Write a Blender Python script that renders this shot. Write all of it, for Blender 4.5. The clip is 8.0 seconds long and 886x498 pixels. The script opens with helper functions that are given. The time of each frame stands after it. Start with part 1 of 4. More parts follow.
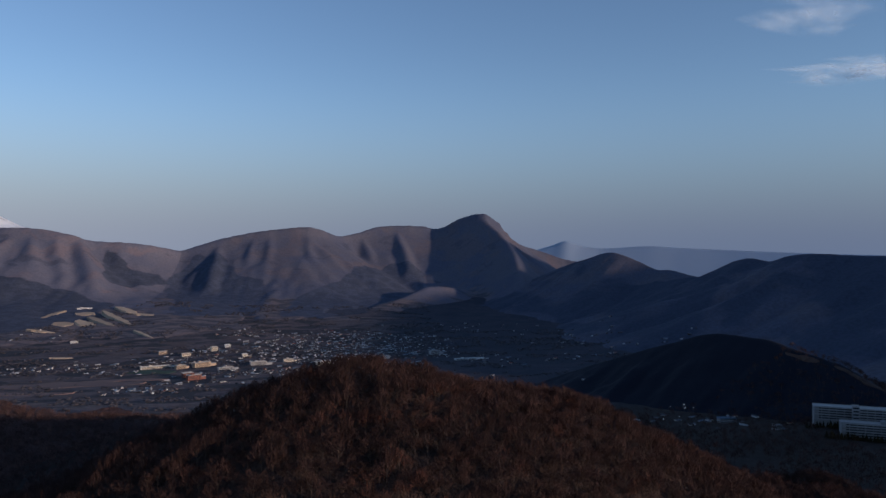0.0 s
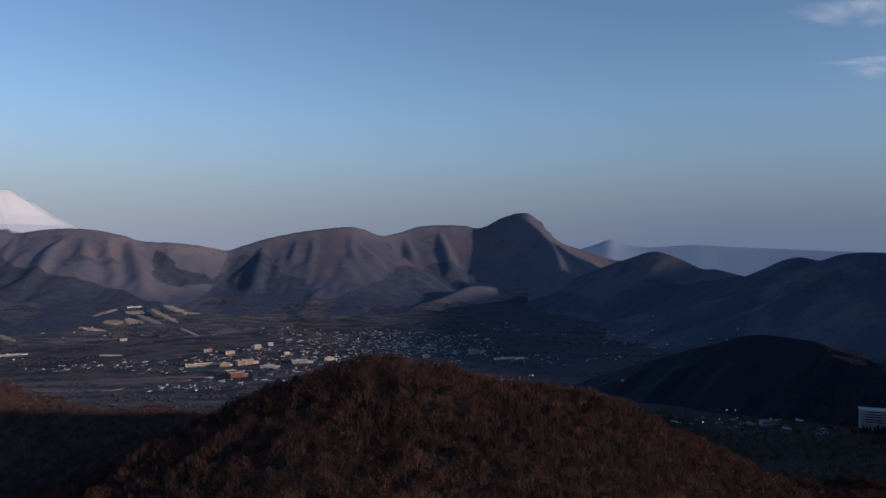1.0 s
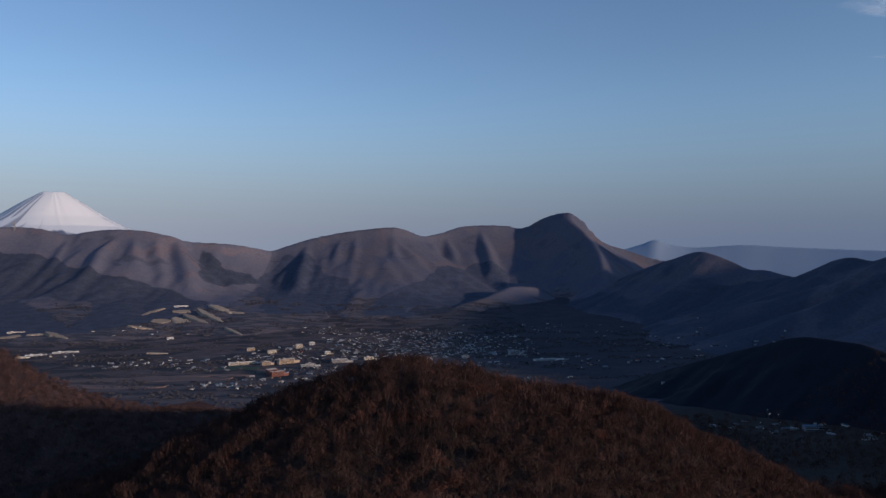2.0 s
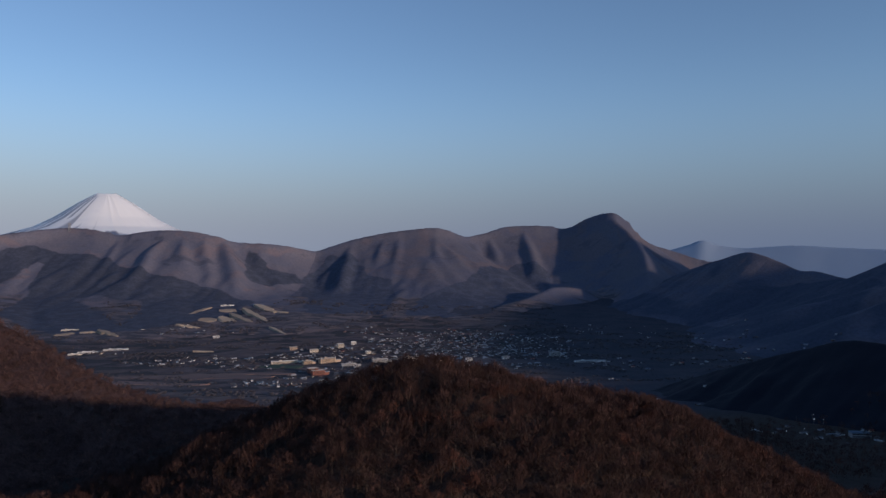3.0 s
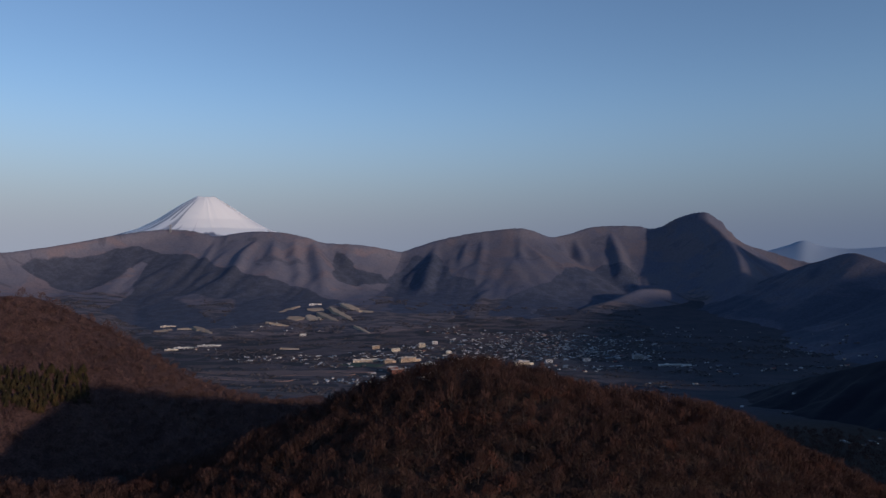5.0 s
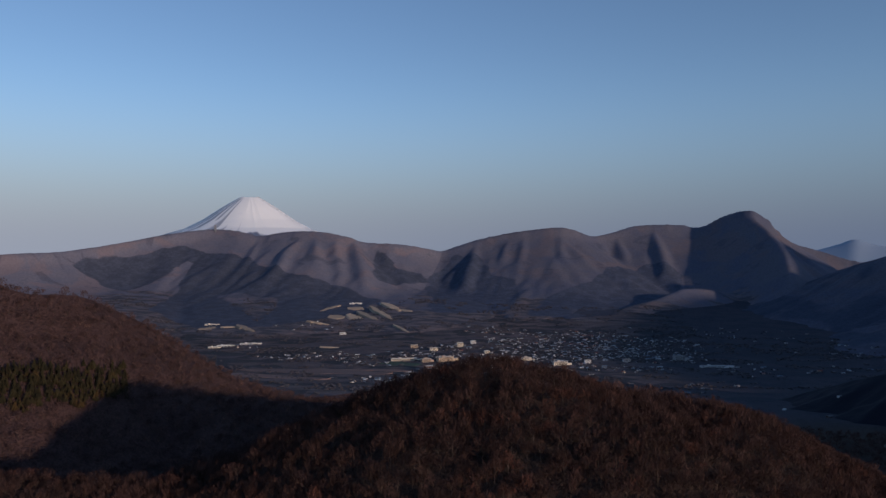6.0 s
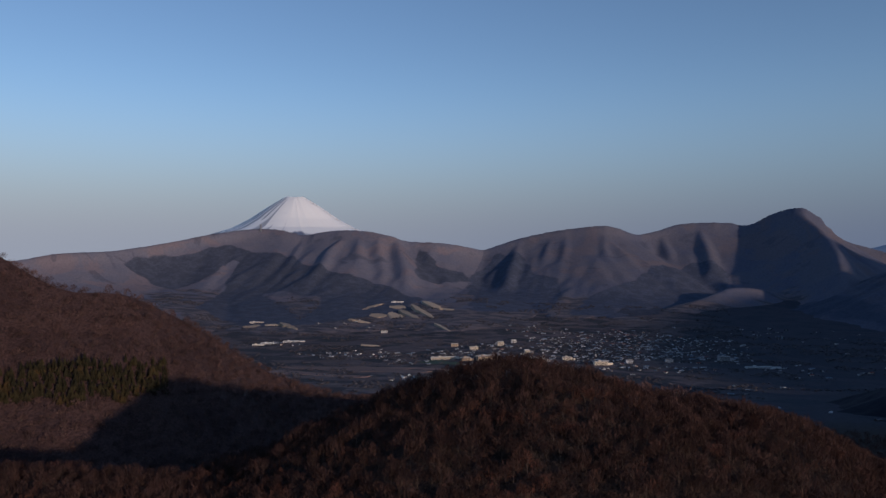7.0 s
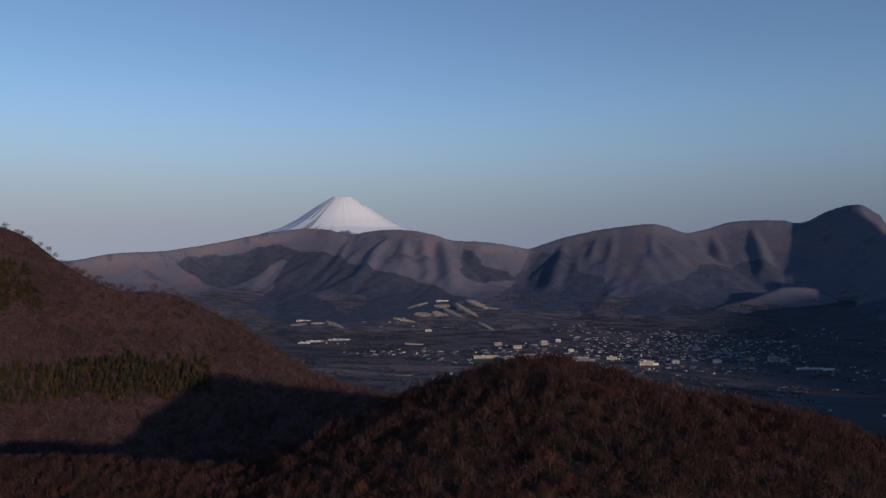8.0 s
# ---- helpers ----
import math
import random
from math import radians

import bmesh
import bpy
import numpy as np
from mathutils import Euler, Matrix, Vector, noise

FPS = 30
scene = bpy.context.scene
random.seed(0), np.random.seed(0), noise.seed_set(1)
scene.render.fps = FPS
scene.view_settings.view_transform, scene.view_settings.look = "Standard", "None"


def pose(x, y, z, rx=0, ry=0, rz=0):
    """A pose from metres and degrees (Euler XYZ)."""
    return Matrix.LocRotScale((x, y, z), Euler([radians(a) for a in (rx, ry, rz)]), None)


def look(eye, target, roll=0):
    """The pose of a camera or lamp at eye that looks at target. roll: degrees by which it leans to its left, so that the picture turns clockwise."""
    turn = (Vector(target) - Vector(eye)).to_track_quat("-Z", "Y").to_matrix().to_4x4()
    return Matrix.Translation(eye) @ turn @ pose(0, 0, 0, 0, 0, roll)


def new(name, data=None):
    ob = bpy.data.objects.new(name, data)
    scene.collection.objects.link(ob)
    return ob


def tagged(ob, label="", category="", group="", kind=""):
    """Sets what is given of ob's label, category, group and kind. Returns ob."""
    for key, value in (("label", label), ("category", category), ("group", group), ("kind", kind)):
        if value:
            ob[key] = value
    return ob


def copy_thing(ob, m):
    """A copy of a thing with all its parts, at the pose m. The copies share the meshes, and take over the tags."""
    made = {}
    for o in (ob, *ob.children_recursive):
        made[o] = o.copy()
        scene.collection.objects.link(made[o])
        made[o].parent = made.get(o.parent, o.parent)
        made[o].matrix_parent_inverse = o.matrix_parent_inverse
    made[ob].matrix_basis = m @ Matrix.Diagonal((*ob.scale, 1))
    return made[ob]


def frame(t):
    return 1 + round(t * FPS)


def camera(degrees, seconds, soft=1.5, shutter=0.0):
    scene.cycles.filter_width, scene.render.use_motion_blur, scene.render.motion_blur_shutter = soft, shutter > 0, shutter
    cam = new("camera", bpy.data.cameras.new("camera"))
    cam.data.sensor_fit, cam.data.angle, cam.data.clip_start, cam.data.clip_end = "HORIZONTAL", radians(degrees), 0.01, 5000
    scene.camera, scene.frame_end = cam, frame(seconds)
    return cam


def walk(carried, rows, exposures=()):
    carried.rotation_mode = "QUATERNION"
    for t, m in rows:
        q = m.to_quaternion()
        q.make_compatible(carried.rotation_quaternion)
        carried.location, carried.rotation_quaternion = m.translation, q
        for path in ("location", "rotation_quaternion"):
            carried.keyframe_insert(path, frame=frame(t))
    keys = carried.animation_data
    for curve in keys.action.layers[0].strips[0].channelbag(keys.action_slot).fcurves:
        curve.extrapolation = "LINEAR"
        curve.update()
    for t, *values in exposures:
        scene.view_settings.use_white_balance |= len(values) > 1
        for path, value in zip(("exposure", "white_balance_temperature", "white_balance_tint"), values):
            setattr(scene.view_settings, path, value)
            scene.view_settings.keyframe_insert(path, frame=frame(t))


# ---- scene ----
cam = camera(61.25, 8.0, soft=1.5)
PATH = [
    (0.0, -42.53, -1.45, 239.48, 90.078, -0.144, -7.865),
    (0.5, -37.20, -1.52, 239.57, 90.039, -0.083, -6.105),
    (1.0, -31.90, -1.61, 239.66, 90.022, -0.027, -4.475),
    (1.5, -26.65, -1.68, 239.73, 90.024, 0.007, -2.817),
    (3.0, -11.04, -1.80, 239.84, 90.075, -0.026, 2.308),
    (3.5, -5.86, -1.71, 239.89, 90.085, -0.041, 4.027),
    (4.0, -0.68, -1.43, 239.94, 90.101, -0.050, 5.748),
    (4.5, 4.50, -0.98, 240.00, 90.112, -0.047, 7.471),
    (6.0, 20.02, 0.89, 240.19, 90.058, -0.011, 12.375),
    (6.5, 25.18, 1.60, 240.26, 90.013, 0.021, 14.055),
    (7.0, 30.30, 2.38, 240.36, 89.964, 0.079, 15.769),
    (7.5, 35.39, 3.22, 240.47, 89.927, 0.152, 17.561),
    (8.0, 40.46, 4.09, 240.60, 89.892, 0.229, 19.404),
]
walk(cam, [(t, pose(*p)) for t, *p in PATH], [(0, -0.20), (4, -0.31), (8, -0.45)])

# ---- sky, sun, exposure ----
SUN_TO = Vector((0.84, -0.54, 0.155)).normalized()   # towards the low morning sun
SUN_EL, SUN_AZ = math.asin(SUN_TO.z), math.atan2(SUN_TO.x, SUN_TO.y)
world = bpy.data.worlds.new("sky")
scene.world = world
world.use_nodes = True
wt = world.node_tree
sky = wt.nodes.new("ShaderNodeTexSky")
sky.sky_type, sky.sun_disc = "NISHITA", False
sky.sun_elevation, sky.sun_rotation = SUN_EL, SUN_AZ
sky.altitude, sky.air_density, sky.dust_density, sky.ozone_density = 900, 1.0, 0.3, 2.2


def hazy_sky():
    """The clear sky, with a layer of grey-lilac morning haze thickening evenly towards the horizon all round."""
    co = wt.nodes.new("ShaderNodeTexCoord")
    sep = wt.nodes.new("ShaderNodeSeparateXYZ")
    wt.links.new(co.outputs["Generated"], sep.inputs[0])
    lay = wt.nodes.new("ShaderNodeMapRange")
    lay.interpolation_type = "SMOOTHERSTEP"
    for slot, v in zip(("From Min", "From Max", "To Min", "To Max"), (-0.02, 0.24, 1.0, 0.0)):
        lay.inputs[slot].default_value = v
    wt.links.new(sep.outputs[2], lay.inputs["Value"])
    tint = wt.nodes.new("ShaderNodeMix")
    tint.data_type, tint.blend_type = "RGBA", "MULTIPLY"
    tint.inputs[0].default_value, tint.inputs[7].default_value = 1.0, (1.00, 1.00, 1.13, 1)
    wt.links.new(sky.outputs[0], tint.inputs[6])
    mix = wt.nodes.new("ShaderNodeMix")
    mix.data_type = "RGBA"
    away = wt.nodes.new("ShaderNodeVectorMath")   # the haze scatters least at right angles to the sun
    away.operation = "DOT_PRODUCT"
    wt.links.new(co.outputs["Generated"], away.inputs[0])
    away.inputs[1].default_value = SUN_TO
    square = wt.nodes.new("ShaderNodeMath")
    square.operation = "MULTIPLY"
    wt.links.new(away.outputs["Value"], square.inputs[0])
    wt.links.new(away.outputs["Value"], square.inputs[1])
    lit = wt.nodes.new("ShaderNodeMix")
    lit.data_type = "RGBA"
    lit.inputs[6].default_value, lit.inputs[7].default_value = (0.96, 1.27, 2.00, 1), (2.62, 2.88, 3.55, 1)
    wt.links.new(square.outputs[0], lit.inputs[0])
    wt.links.new(lit.outputs[2], mix.inputs[7])
    wt.links.new(lay.outputs[0], mix.inputs[0])
    wt.links.new(tint.outputs[2], mix.inputs[6])
    wt.links.new(mix.outputs[2], wt.nodes["Background"].inputs[0])


hazy_sky()
wt.nodes["Background"].inputs[1].default_value = 0.163
sun = new("sun", bpy.data.lights.new("sun", "SUN"))
sun.data.energy, sun.data.angle, sun.data.color = 3.1, radians(1.2), (1.0, 0.75, 0.60)
sun.matrix_world = look((900, -900, 900), Vector((900, -900, 900)) - SUN_TO)


# ---- materials ----
def surface(name, rough=0.9):
    m = bpy.data.materials.new(name)
    m.use_nodes = True
    t = m.node_tree
    b = t.nodes["Principled BSDF"]
    b.inputs["Roughness"].default_value = rough
    b.inputs["Specular IOR Level"].default_value = 0.2
    return m, t, b


def grain(t, scale, detail=4.0, rough=0.6, stretch=(1, 1, 1), warp=0.0):
    """Noise over places in the world, scale in 1/m."""
    g = t.nodes.new("ShaderNodeNewGeometry")
    mp = t.nodes.new("ShaderNodeMapping")
    mp.inputs["Scale"].default_value = [scale * s for s in stretch]
    t.links.new(g.outputs["Position"], mp.inputs["Vector"])
    n = t.nodes.new("ShaderNodeTexNoise")
    n.inputs["Scale"].default_value = 1.0
    n.inputs["Detail"].default_value, n.inputs["Roughness"].default_value = detail, rough
    n.inputs["Distortion"].default_value = warp
    t.links.new(mp.outputs[0], n.inputs["Vector"])
    return n.outputs[0]


def step(t, value, lo, hi):
    r = t.nodes.new("ShaderNodeMapRange")
    r.interpolation_type = "SMOOTHSTEP"
    r.inputs["From Min"].default_value, r.inputs["From Max"].default_value = lo, hi
    t.links.new(value, r.inputs["Value"])
    return r.outputs[0]


def blend(t, fac, a, b, mode="MIX"):
    m = t.nodes.new("ShaderNodeMix")
    m.data_type, m.blend_type = "RGBA", mode
    for slot, v in ((m.inputs[0], fac), (m.inputs[6], a), (m.inputs[7], b)):
        if isinstance(v, tuple):
            slot.default_value = (*v, 1)
        elif isinstance(v, float):
            slot.default_value = v
        else:
            t.links.new(v, slot)
    return m.outputs[2]


def relief(t, b, height, strength, distance):
    n = t.nodes.new("ShaderNodeBump")
    n.inputs["Strength"].default_value, n.inputs["Distance"].default_value = strength, distance
    t.links.new(height, n.inputs["Height"])
    t.links.new(n.outputs[0], b.inputs["Normal"])


def slope_cover(name, wood, wood2, dark, patch=0.0034, cut=(0.49, 0.53), canopy=0.12, planted=False, bump=1.0, gap_shade=0.55):
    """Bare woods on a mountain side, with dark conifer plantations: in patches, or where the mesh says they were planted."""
    m, t, b = surface(name, 0.95)
    c = blend(t, step(t, grain(t, 0.009, 5), 0.35, 0.65), wood, wood2)
    if planted:
        rust = tuple(v * k for v, k in zip(wood2, (1.12, 1.00, 0.94)))
        c = blend(t, step(t, grain(t, 0.0052, 4, 0.6, warp=0.8), 0.50, 0.62), c, rust)
        c = blend(t, step(t, grain(t, patch * 2.2, 4, 0.6, (0.7, 1.4, 1), 0.7), 0.58, 0.66), c, blend(t, 0.45, c, dark))
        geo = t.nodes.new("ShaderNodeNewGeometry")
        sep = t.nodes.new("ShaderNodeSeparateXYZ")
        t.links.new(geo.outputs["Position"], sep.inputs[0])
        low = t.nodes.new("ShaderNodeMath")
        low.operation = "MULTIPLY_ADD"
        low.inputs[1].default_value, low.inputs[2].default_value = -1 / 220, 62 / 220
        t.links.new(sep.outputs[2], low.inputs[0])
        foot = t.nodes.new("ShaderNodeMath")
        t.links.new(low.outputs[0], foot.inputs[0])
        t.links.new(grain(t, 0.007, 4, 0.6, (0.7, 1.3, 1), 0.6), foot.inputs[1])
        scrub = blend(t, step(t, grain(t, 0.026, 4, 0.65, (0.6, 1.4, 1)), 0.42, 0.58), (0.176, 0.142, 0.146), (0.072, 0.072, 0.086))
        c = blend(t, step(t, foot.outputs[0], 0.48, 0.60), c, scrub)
        g = t.nodes.new("ShaderNodeAttribute")
        g.attribute_name = "conifer"
        rag = t.nodes.new("ShaderNodeMath")
        rag.operation = "MULTIPLY_ADD"
        rag.inputs[1].default_value = 0.55
        t.links.new(grain(t, 0.02, 4, 0.7), rag.inputs[0])
        t.links.new(g.outputs["Fac"], rag.inputs[2])
        c = blend(t, step(t, rag.outputs[0], 0.55, 0.95), c, blend(t, step(t, grain(t, 0.03, 3), 0.4, 0.65), dark, tuple(v * 1.3 for v in dark)))
    else:
        c = blend(t, step(t, grain(t, patch, 3, 0.5, warp=0.6), *cut), c, dark)
    fine = grain(t, canopy, 3, 0.7)
    # shade between the crowns is painted in where the canopy noise is low
    c = blend(t, step(t, fine, 0.25, 0.7), blend(t, gap_shade, c, (0.0, 0.0, 0.0)), c)
    t.links.new(c, b.inputs["Base Color"])
    relief(t, b, fine, bump, 5.0)
    return m


def plain(name, colour, rough=0.7, spread=0.25, scale=0.3):
    m, t, b = surface(name, rough)
    dim = tuple(v * (1 - spread) for v in colour)
    c = blend(t, grain(t, scale, 5), dim, colour)
    c = blend(t, step(t, grain(t, scale * 9, 3), 0.3, 0.7), blend(t, 0.85, dim, c), c)
    o = t.nodes.new("ShaderNodeObjectInfo")
    c = blend(t, step(t, o.outputs["Random"], 0.0, 1.0), c, blend(t, 0.3, c, (0.05, 0.05, 0.05)))
    t.links.new(c, b.inputs["Base Color"])
    return m


# distant haze is put into these three bluish, lifted base colours
RIDGE = slope_cover("hazed_ridge_woods", (0.148, 0.151, 0.196), (0.174, 0.165, 0.198), (0.064, 0.073, 0.102), 0.0042, planted=True, bump=0.15, gap_shade=0.22)
PEAK = slope_cover("hazed_peak_woods", (0.106, 0.114, 0.162), (0.128, 0.127, 0.160), (0.060, 0.072, 0.107), 0.0042, planted=True, bump=0.15, gap_shade=0.22)
SHADE_WOODS = slope_cover("hazed_dark_woods", (0.086, 0.096, 0.140), (0.110, 0.106, 0.134), (0.056, 0.069, 0.106), cut=(0.44, 0.54), bump=0.2, gap_shade=0.3)
# near-black because the low hill's deep shade is put into the colour
DEEP_SHADE_WOODS = slope_cover("deep_shade_woods", (0.015, 0.018, 0.030), (0.020, 0.020, 0.030), (0.011, 0.014, 0.024), cut=(0.45, 0.5), bump=0.2, gap_shade=0.1)
LITTER = slope_cover("leaf_litter", (0.070, 0.046, 0.039), (0.088, 0.056, 0.045), (0.056, 0.040, 0.035), 0.02, (0.5, 0.6), 0.5)
# brighter copy of the litter, with the hillside's fuller sunlight in its colour
BRIGHTENED_LITTER = slope_cover("brightened_leaf_litter", (0.110, 0.063, 0.059), (0.130, 0.075, 0.068), (0.092, 0.053, 0.051), 0.02, (0.5, 0.6), 0.5)


def valley_cover():
    m, t, b = surface("valley_ground", 0.95)
    c = blend(t, step(t, grain(t, 0.006, 4), 0.4, 0.62), (0.126, 0.100, 0.106), (0.172, 0.130, 0.128))
    c = blend(t, step(t, grain(t, 0.011, 2, 0.5, (0.5, 1.6, 1), 0.8), 0.57, 0.61), c, (0.170, 0.128, 0.120))
    c = blend(t, step(t, grain(t, 0.008, 3, 0.5, warp=0.5), 0.56, 0.6), c, (0.050, 0.050, 0.057))
    c = blend(t, step(t, grain(t, 0.03, 4, 0.65, (0.55, 1.4, 1)), 0.48, 0.60), c, blend(t, 0.42, c, (0.040, 0.038, 0.046)))
    g = t.nodes.new("ShaderNodeNewGeometry")
    sep = t.nodes.new("ShaderNodeSeparateXYZ")
    t.links.new(g.outputs["Position"], sep.inputs[0])
    mp = t.nodes.new("ShaderNodeMapping")
    mp.inputs["Scale"].default_value = (0.016, 0.026, 0.0)
    t.links.new(g.outputs["Position"], mp.inputs["Vector"])
    plots = t.nodes.new("ShaderNodeTexVoronoi")
    plots.inputs["Scale"].default_value = 1.0
    t.links.new(mp.outputs[0], plots.inputs["Vector"])
    tone = t.nodes.new("ShaderNodeSeparateColor")
    t.links.new(plots.outputs["Color"], tone.inputs[0])
    c = blend(t, step(t, tone.outputs[0], 0.72, 0.80), c, (0.132, 0.098, 0.092))
    c = blend(t, step(t, tone.outputs[1], 0.62, 0.70), c, (0.058, 0.054, 0.060))
    # the east side's blue shade is painted into the ground colour
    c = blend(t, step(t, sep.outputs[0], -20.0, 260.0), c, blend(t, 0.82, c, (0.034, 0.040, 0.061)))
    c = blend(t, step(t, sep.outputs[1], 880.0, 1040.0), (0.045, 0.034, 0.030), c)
    conifer = t.nodes.new("ShaderNodeAttribute")
    conifer.attribute_name = "conifer"
    c = blend(t, step(t, conifer.outputs["Fac"], 0.2, 0.8), c, blend(t, step(t, grain(t, 0.03, 3), 0.4, 0.65), (0.050, 0.058, 0.084), (0.064, 0.070, 0.096)))
    fine = grain(t, 0.1, 4, 0.7)
    # hollows of the fine relief are darkened in the colour as well
    c = blend(t, step(t, fine, 0.25, 0.7), blend(t, 0.35, c, (0.0, 0.0, 0.0)), c)
    t.links.new(c, b.inputs["Base Color"])
    relief(t, b, fine, 0.5, 5.0)
    return m


VALLEY = valley_cover()
DRY_GRASS = plain("dry_grass", (0.58, 0.44, 0.31), 0.95, 0.3, 0.03)
PAMPAS = plain("pampas_grass", (0.29, 0.190, 0.165), 0.95, 0.35, 0.03)
# bare strip's brown, with sunlight on the crest put into the colour
SUNLIT_SCAR = plain("sunlit_bare_earth", (0.120, 0.076, 0.062), 0.95, 0.4, 0.05)
TURF = plain("sports_turf", (0.07, 0.12, 0.08), 0.95, 0.3, 0.05)
WHITE = plain("white_render", (0.90, 0.89, 0.86), 0.7, 0.25)
FLATS = plain("pale_grey_render", (0.37, 0.37, 0.38), 0.75, 0.3)
GREY_WALL = plain("grey_siding", (0.50, 0.51, 0.53), 0.75, 0.25)
BROWN_WALL = plain("brown_timber", (0.15, 0.10, 0.075), 0.8, 0.3)
CREAM = plain("cream_render", (0.82, 0.73, 0.58), 0.75, 0.15)
TAN = plain("tan_tiles", (0.55, 0.42, 0.30), 0.75, 0.15)
TERRACOTTA = plain("terracotta_render", (0.32, 0.125, 0.09), 0.75, 0.15)
CONCRETE = plain("concrete", (0.42, 0.42, 0.42), 0.8, 0.2)
GREY_TILE = plain("grey_roof_tiles", (0.12, 0.13, 0.15), 0.5, 0.3)
BLUE_TIN = plain("blue_metal_roof", (0.12, 0.20, 0.28), 0.4, 0.2)
RED_TIN = plain("red_metal_roof", (0.30, 0.07, 0.05), 0.5, 0.25)
PALE_TIN = plain("pale_metal_roof", (0.55, 0.57, 0.58), 0.4, 0.15)
GLASS = plain("window_glass", (0.03, 0.035, 0.045), 0.12, 0.2)
STEEL = plain("galvanised_steel", (0.35, 0.35, 0.36), 0.45, 0.2)


def twig_look(name, a, b2, c3):
    m, t, b = surface(name, 0.9)
    c = blend(t, step(t, grain(t, 0.085, 2, 0.5), 0.36, 0.64), a, b2)
    c = blend(t, step(t, grain(t, 0.05, 2, 0.6, warp=0.4), 0.56, 0.68), c, c3)
    g = t.nodes.new("ShaderNodeNewGeometry")
    c = blend(t, step(t, grain(t, 0.19, 2, 0.5), 0.38, 0.62), blend(t, 0.45, c, (0.0, 0.0, 0.0)), c)
    c = blend(t, step(t, g.outputs["Random Per Island"], 0.0, 1.0), blend(t, 0.25, c, (0.0, 0.0, 0.0)), c)
    t.links.new(c, b.inputs["Base Color"])
    return m


TWIG = twig_look("bare_twigs", (0.064, 0.034, 0.029), (0.096, 0.051, 0.043), (0.138, 0.059, 0.043))
# twig colour lifted to stand for stronger light on the hillside
BRIGHTENED_TWIG = twig_look("brightened_bare_twigs", (0.094, 0.054, 0.050), (0.150, 0.086, 0.078), (0.215, 0.126, 0.108))
BARK = plain("grey_bark", (0.115, 0.080, 0.064), 0.9, 0.4, 0.6)
NEEDLE = twig_look("conifer_needles", (0.030, 0.026, 0.012), (0.046, 0.036, 0.015), (0.076, 0.045, 0.016))
SCRUB = twig_look("valley_crowns", (0.100, 0.094, 0.106), (0.130, 0.114, 0.120), (0.072, 0.073, 0.088))


def snow_cover():
    """Wind-packed snow, with lava rock where the mesh marks it."""
    m, t, b = surface("wind_packed_snow", 0.6)
    c = blend(t, step(t, grain(t, 0.006, 4, 0.6, (1, 1, 0.6), 0.4), 0.50, 0.72), (0.95, 0.96, 0.93), (0.90, 0.91, 0.90))
    g = t.nodes.new("ShaderNodeAttribute")
    g.attribute_name = "rock"
    c = blend(t, step(t, g.outputs["Fac"], 0.0, 1.0), c, (0.17, 0.20, 0.27))
    t.links.new(c, b.inputs["Base Color"])
    return m


SNOW = snow_cover()
# the pale blue is horizon haze painted into the hills' colour
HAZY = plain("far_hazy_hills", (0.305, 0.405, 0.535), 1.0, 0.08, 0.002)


# ---- mesh helpers ----
def part(name, bm, material, parent=None, label=""):
    me = bpy.data.meshes.new(name)
    bm.to_mesh(me)
    bm.free()
    me.materials.append(material)
    ob = new(name, me)
    ob.parent = parent
    return tagged(ob, label)


def raw_mesh(name, verts, faces, materials, index=None, smooth=False):
    """A mesh from arrays of corners and of triangles or quads."""
    faces = np.asarray(faces, dtype=np.int32)
    k = faces.shape[1]
    me = bpy.data.meshes.new(name)
    me.vertices.add(len(verts))
    me.vertices.foreach_set("co", np.asarray(verts, dtype=np.float32).ravel())
    me.loops.add(faces.size)
    me.loops.foreach_set("vertex_index", faces.ravel())
    me.polygons.add(len(faces))
    me.polygons.foreach_set("loop_start", np.arange(0, faces.size, k, dtype=np.int32))
    for m in materials:
        me.materials.append(m)
    if index is not None:
        me.polygons.foreach_set("material_index", np.asarray(index, dtype=np.int32))
    me.polygons.foreach_set("use_smooth", np.full(len(faces), smooth, dtype=bool))
    me.update(calc_edges=True)
    me.validate()
    return me


def sheet(name, P, material, smooth=True):
    """A mesh over a grid of points P (rows, columns, 3), facing up."""
    r, c = P.shape[:2]
    i = np.arange(r * c).reshape(r, c)
    q = np.stack([i[:-1, :-1], i[:-1, 1:], i[1:, 1:], i[1:, :-1]], -1).reshape(-1, 4)
    a, b, d = P[0, 0], P[0, 1], P[1, 0]
    if np.cross(b - a, d - a)[2] < 0:
        q = q[:, ::-1]
    return raw_mesh(name, P.reshape(-1, 3), q, [material], smooth=smooth)


def vnoise(x, y, seed=0):
    """Smooth value noise from 0 to 1."""
    xi, yi = np.floor(x).astype(np.int64), np.floor(y).astype(np.int64)
    fx, fy = x - xi, y - yi
    fx, fy = fx * fx * (3 - 2 * fx), fy * fy * (3 - 2 * fy)

    def h(a, b):
        n = (a * 374761393 + b * 668265263 + seed * 1442695041) & 0xFFFFFFFF
        n = ((n ^ (n >> 13)) * 1274126177) & 0xFFFFFFFF
        return ((n ^ (n >> 16)) & 0xFFFF) / 65535.0

    top = h(xi, yi) * (1 - fx) + h(xi + 1, yi) * fx
    low = h(xi, yi + 1) * (1 - fx) + h(xi + 1, yi + 1) * fx
    return top * (1 - fy) + low * fy


def fbm(x, y, seed=0, octaves=4):
    v, a, s = 0.0, 0.5, 0.0
    for k in range(octaves):
        v = v + a * vnoise(x * 2 ** k, y * 2 ** k, seed + k)
        s, a = s + a, a * 0.5
    return v / s


